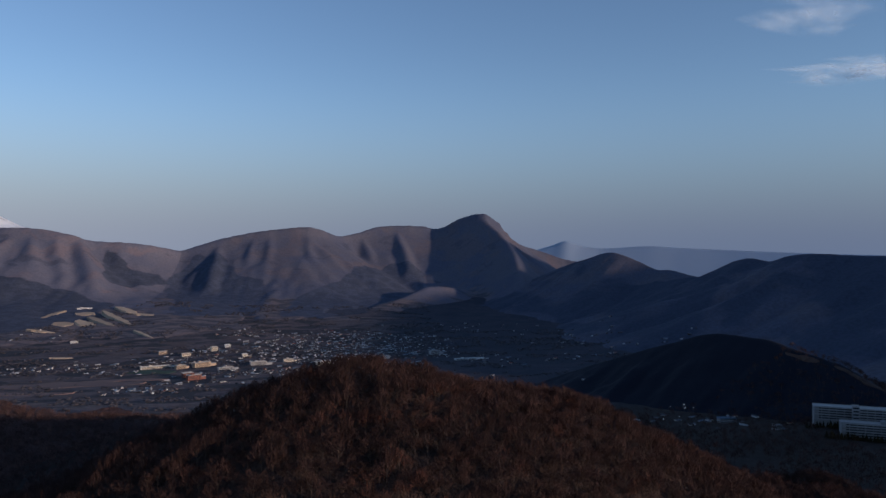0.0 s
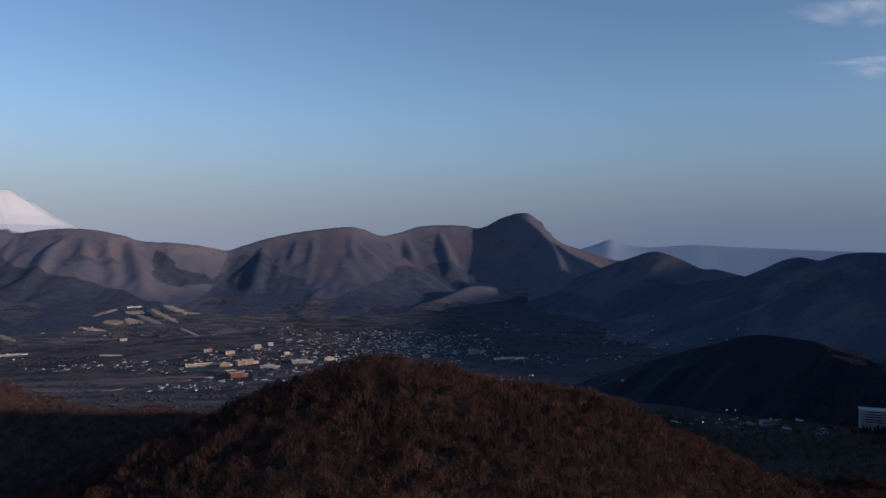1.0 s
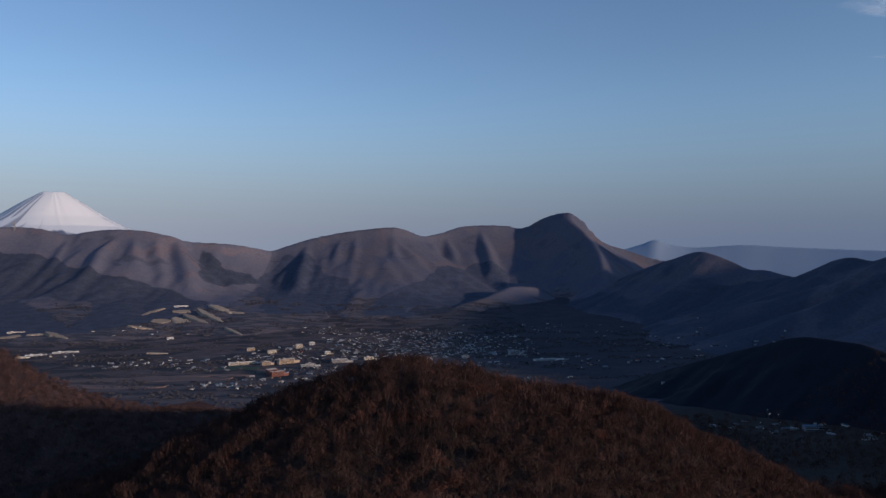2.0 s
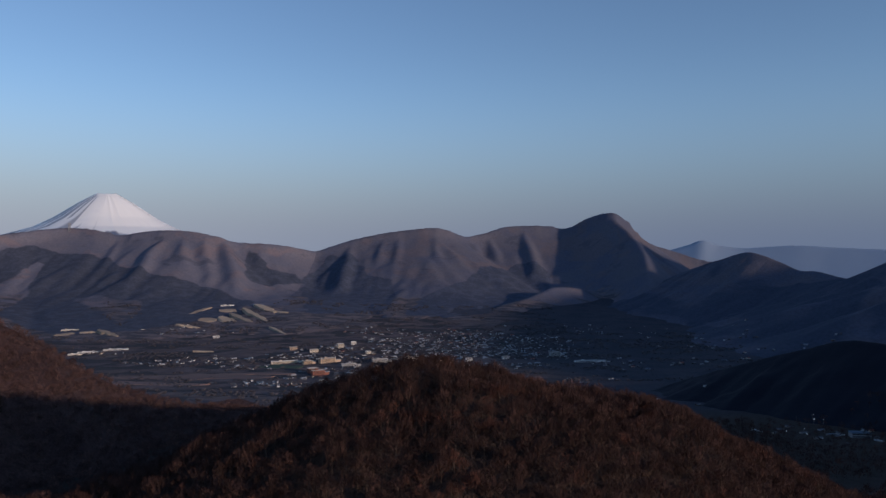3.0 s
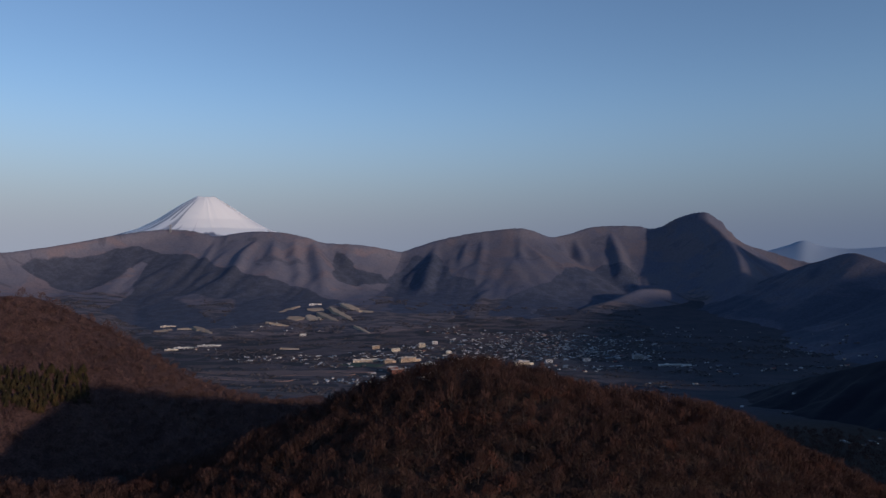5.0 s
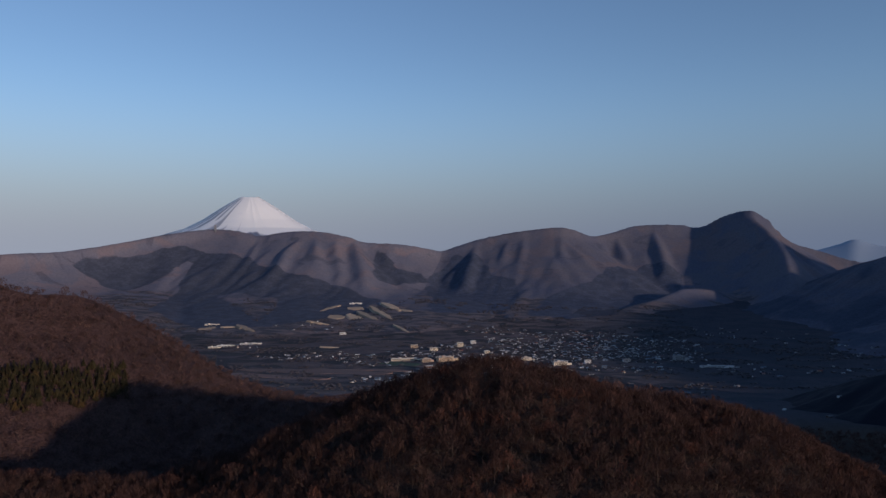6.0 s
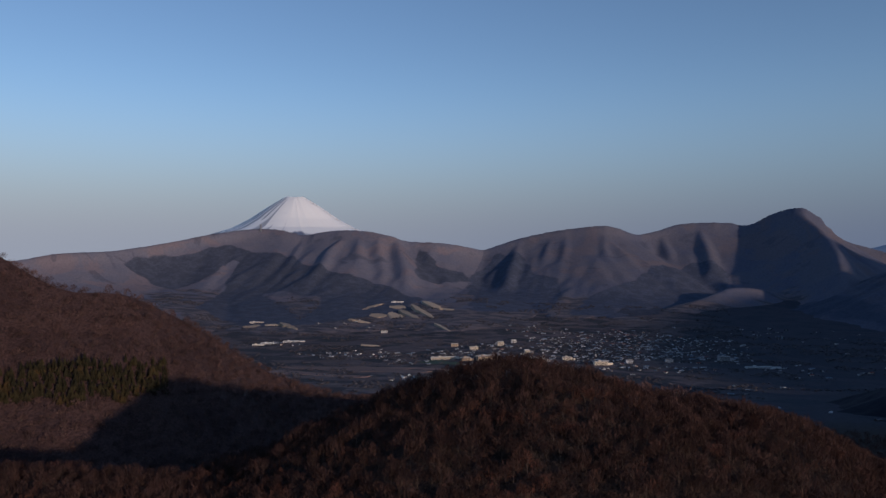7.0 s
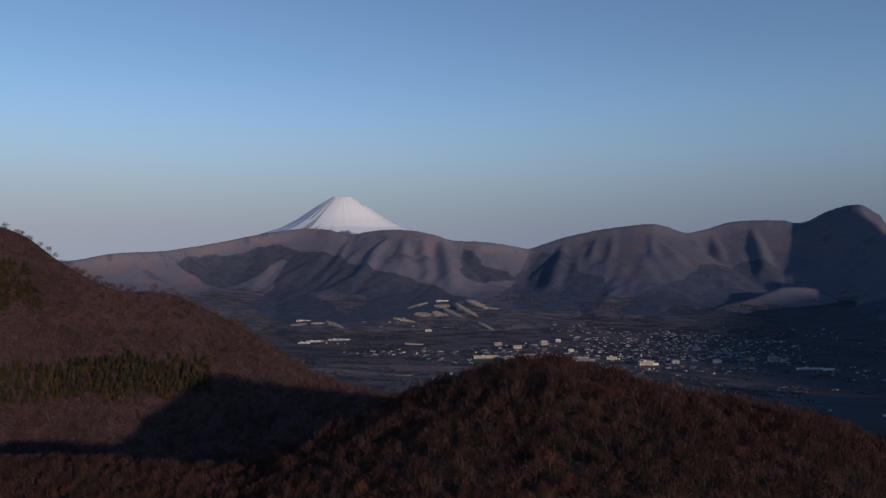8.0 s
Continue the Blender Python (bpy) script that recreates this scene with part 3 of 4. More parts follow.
# ---- trees ----
from mathutils.bvhtree import BVHTree


def shelf(ob):
    me = ob.data
    return BVHTree.FromPolygons([v.co for v in me.vertices], [tuple(p.vertices) for p in me.polygons])


NEAR_LAND = [shelf(o) for o in (ground, near_hill, left_hill, dark_hill)]
FAR_LAND = [shelf(o) for o in (ground, dark_hill, west_ridge, peak_ridge, hump_ridge, east_ridge)]


def land_z(x, y, shelves):
    top = -1e9
    for b in shelves:
        hit = b.ray_cast(Vector((x, y, 2000)), Vector((0, 0, -1)))[0]
        if hit:
            top = max(top, hit.z)
    return top


rng = np.random.default_rng(7)


def rod(a, b, r0, r1, sides):
    """Corners and triangles of a tapered rod from a to b."""
    a, b = np.array(a, float), np.array(b, float)
    d = (b - a) / np.linalg.norm(b - a)
    e = np.cross(d, [0.3, 0.9, 0.2])
    e /= np.linalg.norm(e)
    f = np.cross(d, e)
    th = np.arange(sides) * 2 * math.pi / sides
    ring = np.cos(th)[:, None] * e + np.sin(th)[:, None] * f
    v = np.vstack([a + ring * r0, b + ring * r1])
    q = []
    for i in range(sides):
        j = (i + 1) % sides
        q += [(i, j, sides + j), (i, sides + j, sides + i)]
    return v, np.array(q)


def merge(pieces):
    V, F, n = [], [], 0
    for v, f in pieces:
        V.append(v)
        F.append(f + n)
        n += len(v)
    return np.vstack(V), np.vstack(F)


def crown_clump(seed):
    """A rough low crown 1 m high for woods far off."""
    bm = bmesh.new()
    bmesh.ops.create_icosphere(bm, subdivisions=1, radius=0.5)
    r = random.Random(seed)
    for v in bm.verts:
        v.co *= r.uniform(0.72, 1.15)
        v.co.z = v.co.z * r.uniform(0.85, 1.05) + 0.46
    V = np.array([v.co[:] for v in bm.verts])
    F = np.array([[v.index for v in f.verts] for f in bm.faces])
    bm.free()
    return V, F


def bare_tree(twigs, width, limbs=6, wide=1.0, upright=0.9):
    """A leafless tree 1 m high: a forked trunk with rising limbs, and a rounded crown of fine twigs."""
    h0 = rng.uniform(0.30, 0.44)
    lean = rng.normal(0, 0.035, 2)
    wood = [rod((0, 0, -0.08), (lean[0], lean[1], h0), 0.019, 0.013, 4), rod((lean[0], lean[1], h0), (2 * lean[0], 2 * lean[1], 0.86), 0.013, 0.004, 3)]
    spread = rng.uniform(0.26, 0.36) * wide
    for k in range(limbs):
        a = k * 2.4 + rng.uniform(-0.4, 0.4)
        z0 = rng.uniform(h0 * 0.75, 0.58)
        r = spread * rng.uniform(0.45, 0.8)
        wood.append(rod((lean[0], lean[1], z0), (lean[0] + r * math.cos(a), lean[1] + r * math.sin(a), min(0.9, z0 + rng.uniform(0.26, 0.42))), 0.009, 0.003, 3))
    # boughs: rounded bunches that the twigs gather in
    n = 7
    bu, bw = np.arange(n) * 2.4 + rng.uniform(0, 6), np.linspace(-0.35, 0.95, n)
    br = np.sqrt(1 - bw ** 2) * rng.uniform(0.55, 0.8, n)
    bough = np.stack([np.cos(bu) * br * spread, np.sin(bu) * br * spread, 0.66 + 0.24 * bw], 1) + [1.6 * lean[0], 1.6 * lean[1], 0]
    which = rng.integers(0, n, twigs)
    ball = rng.normal(0, 1, (twigs, 3))
    ball *= (rng.uniform(0.3, 1.0, twigs) ** 0.4 / np.linalg.norm(ball, axis=1))[:, None]
    c = bough[which] + ball * [spread * 0.52, spread * 0.52, 0.15]
    d = c - np.array([lean[0], lean[1], 0.36])
    d /= np.linalg.norm(d, axis=1)[:, None]
    d += rng.normal(0, 0.30, (twigs, 3)) + [0, 0, upright]
    d /= np.linalg.norm(d, axis=1)[:, None]
    e = np.cross(d, rng.normal(0, 1, (twigs, 3)))
    e /= np.linalg.norm(e, axis=1)[:, None]
    L = rng.uniform(0.10, 0.16 + 0.12 * upright, twigs)[:, None]
    W = width * rng.uniform(0.6, 1.3, twigs)[:, None]
    v = np.stack([c - d * L * 0.5 - e * W, c - d * L * 0.5 + e * W, c + d * L * 0.5 + e * W * 0.3], 1).reshape(-1, 3)
    return merge(wood), (v, np.arange(3 * twigs).reshape(-1, 3))


def conifer_crown(tiers=6, sides=8):
    """A pointed evergreen crown 1 m high: ragged drooping tiers."""
    pieces = []
    for k in range(tiers):
        z = 0.12 + 0.80 * k / tiers
        r = 0.20 * (1 - k / tiers) ** 0.8 + 0.02
        th = np.arange(2 * sides) * math.pi / sides + rng.uniform(0, 1)
        rr = np.where(np.arange(2 * sides) % 2 == 0, r, r * 0.55) * rng.uniform(0.75, 1.2, 2 * sides)
        zz = z - np.where(np.arange(2 * sides) % 2 == 0, 0.05, 0.0) + rng.uniform(-0.015, 0.015, 2 * sides)
        v = np.vstack([[(0, 0, z + 0.25 * (1 - 0.35 * k / tiers))], np.stack([rr * np.cos(th), rr * np.sin(th), zz], 1)])
        n = 2 * sides
        pieces.append((v, np.array([(0, 1 + i, 1 + (i + 1) % n) for i in range(n)])))
    return merge(pieces)


def strewn(kinds, places):
    """One set of corners and triangles with a kind set at each place (x, y, z, height, width, turn, kind)."""
    V, F, n = [], [], 0
    for k, (v, f) in enumerate(kinds):
        p = places[places[:, 6] == k]
        if not len(p):
            continue
        c, s = np.cos(p[:, 5])[:, None], np.sin(p[:, 5])[:, None]
        x = (v[None, :, 0] * c - v[None, :, 1] * s) * p[:, 4:5] + p[:, 0:1]
        y = (v[None, :, 0] * s + v[None, :, 1] * c) * p[:, 4:5] + p[:, 1:2]
        z = v[None, :, 2] * p[:, 3:4] + p[:, 2:3]
        V.append(np.stack([x, y, z], -1).reshape(-1, 3))
        F.append((f[None] + (np.arange(len(p)) * len(v))[:, None, None]).reshape(-1, 3) + n)
        n += len(p) * len(v)
    return np.vstack(V), np.vstack(F)


def forest(name, kinds, places, label, twig=TWIG):
    """Woods nobody could count: trunks and crowns in one object."""
    tv, tf = strewn([k[0] for k in kinds], places)
    cv, cf = strewn([k[1] for k in kinds], places)
    idx = np.concatenate([np.zeros(len(tf)), np.ones(len(cf))])
    me = raw_mesh(name, np.vstack([tv, cv]), np.vstack([tf, cf + len(tv)]), [BARK, twig], idx)
    return tagged(new(name, me), label, "woods", kind="stuff")


def scatter(x0, x1, y0, y1, gap, keep, shelves):
    out = []
    for y in np.arange(y0, y1, gap):
        for x in np.arange(x0, x1, gap):
            px, py = x + rng.uniform(-0.48, 0.48) * gap, y + rng.uniform(-0.48, 0.48) * gap
            if keep(px, py):
                out.append((px, py, land_z(px, py, shelves)))
    return np.array(out)


def in_sight(x, y):
    """The stretch of land in front of the flight line, with a margin."""
    a = math.degrees(math.atan2(x, y))
    return -56 < a < 44


def as_places(P, hi, kinds, slim=(0.85, 1.15)):
    n = len(P)
    h = rng.uniform(*hi, n)
    return np.column_stack([P, h, h * rng.uniform(*slim, n), rng.uniform(0, 6.28, n), rng.integers(0, kinds, n)])


NEAR_KINDS = [bare_tree(270, 0.0085, 6, 1.0, 0.6) for _ in range(4)] + [bare_tree(290, 0.0085, 7, 1.25, 0.25) for _ in range(4)]
MID_KINDS = [bare_tree(105, 0.0185, 3, 1.1, 0.25) for _ in range(6)]
LOW_KINDS = [bare_tree(40, 0.03, 2, 1.2, 0.4) for _ in range(4)]


def conifer_stand(x, y, z):
    """The two dark evergreen plantations on the left hillside."""
    a = 14 * (vnoise(np.array(x / 18.0), np.array(y / 18.0), 77) - 0.5)
    low = -500 < x < -366 and y > 425 and 117 + 0.9 * a < z < 144 + 0.9 * a and x + 0.9 * (y - 450) < -275
    high = -564 < x < -514 and 430 < y < 514 + 0.5 * a and 186 + 0.6 * a < z < 226 + 0.6 * a
    return low or high


def below_the_line(P):
    """The slopes high enough to come into view from the flight line."""
    return P[:, 2] > 228 - 0.36 * np.hypot(P[:, 0], P[:, 1])


def on_near_hill(x, y):
    if x < -340:
        return 250 < y < 338 + 0.13 * (x + 160) + 16
    return y < min(500, 380 + max(0, (x - 30)) * 0.95)


P = scatter(-500, 300, 258, 500, 5.2, lambda x, y: in_sight(x, y) and on_near_hill(x, y), NEAR_LAND)
P = P[below_the_line(P)]
core = (np.abs(P[:, 0] + 15) < 48) & (P[:, 1] > 300) & (P[:, 1] < 352)
order = np.flatnonzero(core)[:300]
single = np.zeros(len(P), bool)
single[order] = True
pl = as_places(P, (8.5, 12.5), len(NEAR_KINDS))
pl[:, 2] -= 1.6
pl[:, 3:5] *= (0.85 + 0.32 * vnoise(P[:, 0] / 14, P[:, 1] / 14, 91))[:, None]
forest("bare_woods", NEAR_KINDS, pl[~single], "dense leafless brown woods covering the rounded hill")

# the trees of the hill's face, one by one
kits = []
for trunk, crown in NEAR_KINDS:
    tree = new("bare_tree")
    tagged(tree, "leafless brown tree with fine upright twigs on the hill", "tree", "bare trees on the hill")
    for nm, (v, f), m in (("trunk", trunk, BARK), ("crown", crown, TWIG)):
        ob = new(nm, raw_mesh(nm, v, f, [m]))
        ob.parent = tree
    kits.append(tree)
used = set()
for x, y, z, h, w, turn, k in pl[single]:
    m = Matrix.LocRotScale((x, y, z), Euler((0, 0, turn)), (w, w, h))
    k = int(k)
    if k not in used:
        used.add(k)
        kits[k].matrix_basis = m
    else:
        c = copy_thing(kits[k], Matrix.Identity(4))
        c.matrix_basis = m

def hillside(x, y):
    if not in_sight(x, y) or (x < 300 and on_near_hill(x, y)):
        return False
    if x > -150 and y > 430:
        return x > 130 and y < 860 and not (405 < x < 545 and 575 < y < 705) and not (300 < x < 430 and 690 < y < 860 and rng.random() < 0.7) and vnoise(np.array(x / 50.0), np.array(y / 50.0), 5) > 0.1
    return x < 330 or y > 430


P = scatter(-860, 640, 255, 930, 8.2, hillside, NEAR_LAND)
P = P[below_the_line(P)]
green = np.array([conifer_stand(*p) for p in P])
east = P[:, 0] > 130
forest("shaded_woods", LOW_KINDS, as_places(P[east], (6.0, 9.5), len(LOW_KINDS), (0.95, 1.3)), "leafless dark woods around the apartment blocks")
brown = as_places(P[~green & ~east], (8.0, 12.0), len(MID_KINDS), (0.9, 1.2))
brown[:, 2] -= 3.6
forest("hillside_woods", MID_KINDS, brown, "leafless pale brown woods on the hillside and in the hollow", BRIGHTENED_TWIG)

CROWNS = [conifer_crown() for _ in range(4)]
stem = rod((0, 0, -0.05), (0, 0, 0.5), 0.018, 0.010, 5)
evergreens = []
for k, crown in enumerate(CROWNS):
    tree = new("conifer_tree")
    tagged(tree, "dark green pointed conifer in a hillside plantation", "tree", "conifers of the plantation")
    for nm, (v, f), m in (("trunk", stem, BARK), ("crown", crown, NEEDLE)):
        ob = new(nm, raw_mesh(nm, v, f, [m]))
        ob.parent = tree
    evergreens.append(tree)
G = scatter(-595, -360, 420, 620, 4.3, lambda x, y: True, NEAR_LAND)
G = G[[conifer_stand(*p) for p in G]]
G = G[rng.permutation(len(G))]
for i, (x, y, z) in enumerate(G[:290]):
    h = rng.uniform(5.0, 10.0)
    m = Matrix.LocRotScale((x, y, z), Euler((0, 0, rng.uniform(0, 6))), (h * 1.9, h * 1.9, h))
    if i < len(evergreens):
        evergreens[i].matrix_basis = m
    else:
        copy_thing(evergreens[i % 4], Matrix.Identity(4)).matrix_basis = m
if len(G) > 290:
    V, F = strewn(CROWNS, as_places(G[290:], (6.0, 10.0), 4, (1.1, 1.35)))
    tagged(new("conifer_wood", raw_mesh("conifer_wood", V, F, [NEEDLE])), "dense dark green conifer plantation on the hillside", "woods", kind="stuff")

# woods of the valley floor
CLUMPS = [crown_clump(k) for k in range(5)]


def wooded(x, y):
    v = fbm(np.array(x / 190.0), np.array(y / 70.0), 55, 3)
    if within(WEST_STANDS[0], np.array(x), np.array(y)) and not within(CLEARINGS[0], np.array(x), np.array(y)):
        return False
    return in_sight(x, y) and not (x > 190 and y < 1330) and 0.55 * v + 0.45 * vnoise(np.array(x / 30.0), np.array(y / 34.0), 56) > (0.52 if x > 90 or y < 1150 else 0.58)


P = scatter(-1700, 800, 1000, 2650, 10.5, wooded, FAR_LAND)
P = P[(P[:, 2] < 62) & ((P[:, 0] < 260) | (P[:, 2] < 9))]
V, F = strewn(CLUMPS, as_places(P, (1.4, 3.0), 5, (2.0, 3.6)))
tagged(new("valley_woods", raw_mesh("valley_woods", V, F, [SCRUB])), "dark scattered woods between fields and houses", "woods", kind="stuff")

# ---- the town ----
def box(bm, x0, x1, y0, y1, z0, z1):
    v = [bm.verts.new((x, y, z)) for z in (z0, z1) for x, y in ((x0, y0), (x1, y0), (x1, y1), (x0, y1))]
    for f in ((3, 2, 1, 0), (4, 5, 6, 7), (0, 1, 5, 4), (1, 2, 6, 5), (2, 3, 7, 6), (3, 0, 4, 7)):
        bm.faces.new([v[i] for i in f])


def house_parts(L, W, H, rise, hip=0.0):
    """Walls with gables, a roof of two thick slopes with eaves, and a window band on the long side."""
    a, b = L / 2, W / 2
    wall = bmesh.new()
    lo = [wall.verts.new(p) for p in ((-a, -b, -3), (a, -b, -3), (a, b, -3), (-a, b, -3))]
    hi = [wall.verts.new(p) for p in ((-a, -b, H), (a, -b, H), (a, b, H), (-a, b, H))]
    g0, g1 = wall.verts.new((-a + hip, 0, H + rise * 0.93)), wall.verts.new((a - hip, 0, H + rise * 0.93))
    wall.faces.new((lo[0], lo[1], hi[1], hi[0]))
    wall.faces.new((lo[2], lo[3], hi[3], hi[2]))
    wall.faces.new((lo[1], lo[2], hi[2], g1, hi[1]))
    wall.faces.new((lo[3], lo[0], hi[0], g0, hi[3]))
    roof = bmesh.new()
    e, t = 0.7, 0.25
    for s in (-1, 1):
        drop = rise * e / b
        pts = [(-a - e, s * (b + e), H - drop), (a + e, s * (b + e), H - drop), (a + e - hip, 0, H + rise), (-a - e + hip, 0, H + rise)]
        low = [roof.verts.new(p) for p in pts]
        top = [roof.verts.new((x, y, z + t)) for x, y, z in pts]
        roof.faces.new(low[::-1])
        roof.faces.new(top)
        for i in range(4):
            roof.faces.new((low[i], low[(i + 1) % 4], top[(i + 1) % 4], top[i]))
    win = bmesh.new()
    box(win, -L * 0.3, L * 0.3, -b - 0.05, -b + 0.05, H * 0.5, H * 0.5 + 1.2)
    for bm in (wall, roof, win):
        bmesh.ops.recalc_face_normals(bm, faces=bm.faces)
    return wall, roof, win


HOUSE_LOOKS = [
    ((12, 7, 5.6, 2.0), WHITE, GREY_TILE, "white two-storey house with a grey tiled roof"),
    ((14, 8, 5.4, 1.8), GREY_WALL, BLUE_TIN, "grey house with a blue metal roof"),
    ((10, 7, 3.2, 1.8), CREAM, GREY_TILE, "cream single-storey house with a grey tiled roof"),
    ((11, 8, 5.6, 2.2), CREAM, RED_TIN, "cream house with a rusty red roof"),
    ((16, 8, 5.6, 1.2), GREY_WALL, PALE_TIN, "grey house with a low pale metal roof"),
    ((11, 8, 5.2, 2.0), BROWN_WALL, GREY_TILE, "brown timber house with a dark tiled roof"),
]
house_kit = []
for dims, wm, rm, label in HOUSE_LOOKS:
    home = new("house")
    tagged(home, label, "house", "houses of the valley town")
    wb, rb, nb = house_parts(*dims)
    part("wall", wb, wm, home)
    part("roof", rb, rm, home)
    part("window", nb, GLASS, home)
    house_kit.append(home)

# quarters of the town: middle x, y, spread across and in depth, houses
QUARTERS = [
    (-345, 1240, 60, 30, 34), (-300, 1330, 60, 40, 16), (-660, 1535, 70, 40, 26), (-560, 1580, 80, 50, 26), (-470, 1480, 40, 40, 14),
    (-120, 1490, 120, 40, 44), (40, 1545, 100, 40, 40), (-240, 1440, 60, 40, 24), (-330, 1780, 70, 60, 40), (-420, 1650, 50, 40, 16), (-300, 1640, 100, 60, 40), (-110, 1640, 70, 50, 46), (-60, 1760, 130, 80, 120), (40, 1850, 130, 110, 150), (-160, 1900, 110, 110, 110),
    (-60, 2080, 160, 60, 80), (90, 1980, 110, 60, 60), (-20, 1690, 150, 40, 50), (-290, 2120, 60, 50, 22), (140, 1760, 80, 90, 36), (-780, 2050, 120, 60, 18), (330, 1600, 120, 90, 30),
    (520, 1950, 200, 160, 34), (640, 1650, 130, 110, 16), (345, 815, 70, 30, 9), (375, 765, 60, 30, 8), (405, 705, 10, 8, 2), (260, 1080, 50, 60, 4), (130, 1300, 80, 60, 10), (-880, 1700, 60, 30, 8), (300, 2150, 200, 120, 26),
]
spots = []
for cx, cy, sx, sy, n in QUARTERS:
    tries = 0
    got = 0
    while got < n and tries < n * 12:
        tries += 1
        x, y = cx + rng.normal(0, sx * 0.6), cy + rng.normal(0, sy * 0.6)
        if all((x - p[0]) ** 2 + (y - p[1]) ** 2 > 75 for p in spots):
            spots.append((x, y))
            got += 1
order = sorted(range(len(spots)), key=lambda i: spots[i][1])
first = set(order[:290])
rest_v = {}
for n, i in enumerate(order):
    x, y = spots[i]
    k = int(rng.choice(6, p=[0.40, 0.12, 0.16, 0.05, 0.13, 0.14]))
    z = land_z(x, y, FAR_LAND)
    turn = rng.choice([0.0, 1.57], p=[0.72, 0.28]) + rng.normal(0.5, 0.3)
    m = Matrix.LocRotScale((x, y, z - 0.8), Euler((0, 0, turn)), Vector((1.35, 1.0, 0.8)) * rng.uniform(0.34, 0.60))
    if i in first:
        if n < 6:
            house_kit[n].matrix_basis = m
        else:
            copy_thing(house_kit[k], Matrix.Identity(4)).matrix_basis = m
    else:
        rest_v.setdefault(k, []).append(m)
V, F, I, n = [], [], [], 0
slots = [WHITE, CREAM, GREY_WALL, BROWN_WALL, GREY_TILE, BLUE_TIN, RED_TIN, PALE_TIN, GLASS]
for k, places in rest_v.items():
    for c in house_kit[k].children:
        me = c.data
        me.calc_loop_triangles()
        v = np.array([p.co[:] for p in me.vertices])
        f = np.array([t.vertices[:] for t in me.loop_triangles])
        for m in places:
            V.append(v @ np.array(m.to_3x3()).T + np.array(m.translation))
            F.append(f + n)
            I += [slots.index(me.materials[0])] * len(f)
            n += len(v)
if V:
    far = new("distant_houses", raw_mesh("distant_houses", np.vstack(V), np.vstack(F), slots, I))
    tagged(far, "scattered white and grey houses at the far side of town", "houses", kind="stuff")


# garden trees between the houses
YARD = np.array([(x + rng.normal(0, 7), y - abs(rng.normal(5, 3)), 0) for x, y in spots if y > 1100 for _ in range(2)])
YARD[:, 2] = [land_z(p[0], p[1], FAR_LAND) for p in YARD]
V, F = strewn(CLUMPS, as_places(YARD, (1.6, 3.4), 5, (1.2, 2.0)))
tagged(new("town_trees", raw_mesh("town_trees", V, F, [SCRUB])), "dark garden trees between the houses of the town", "trees", kind="stuff")


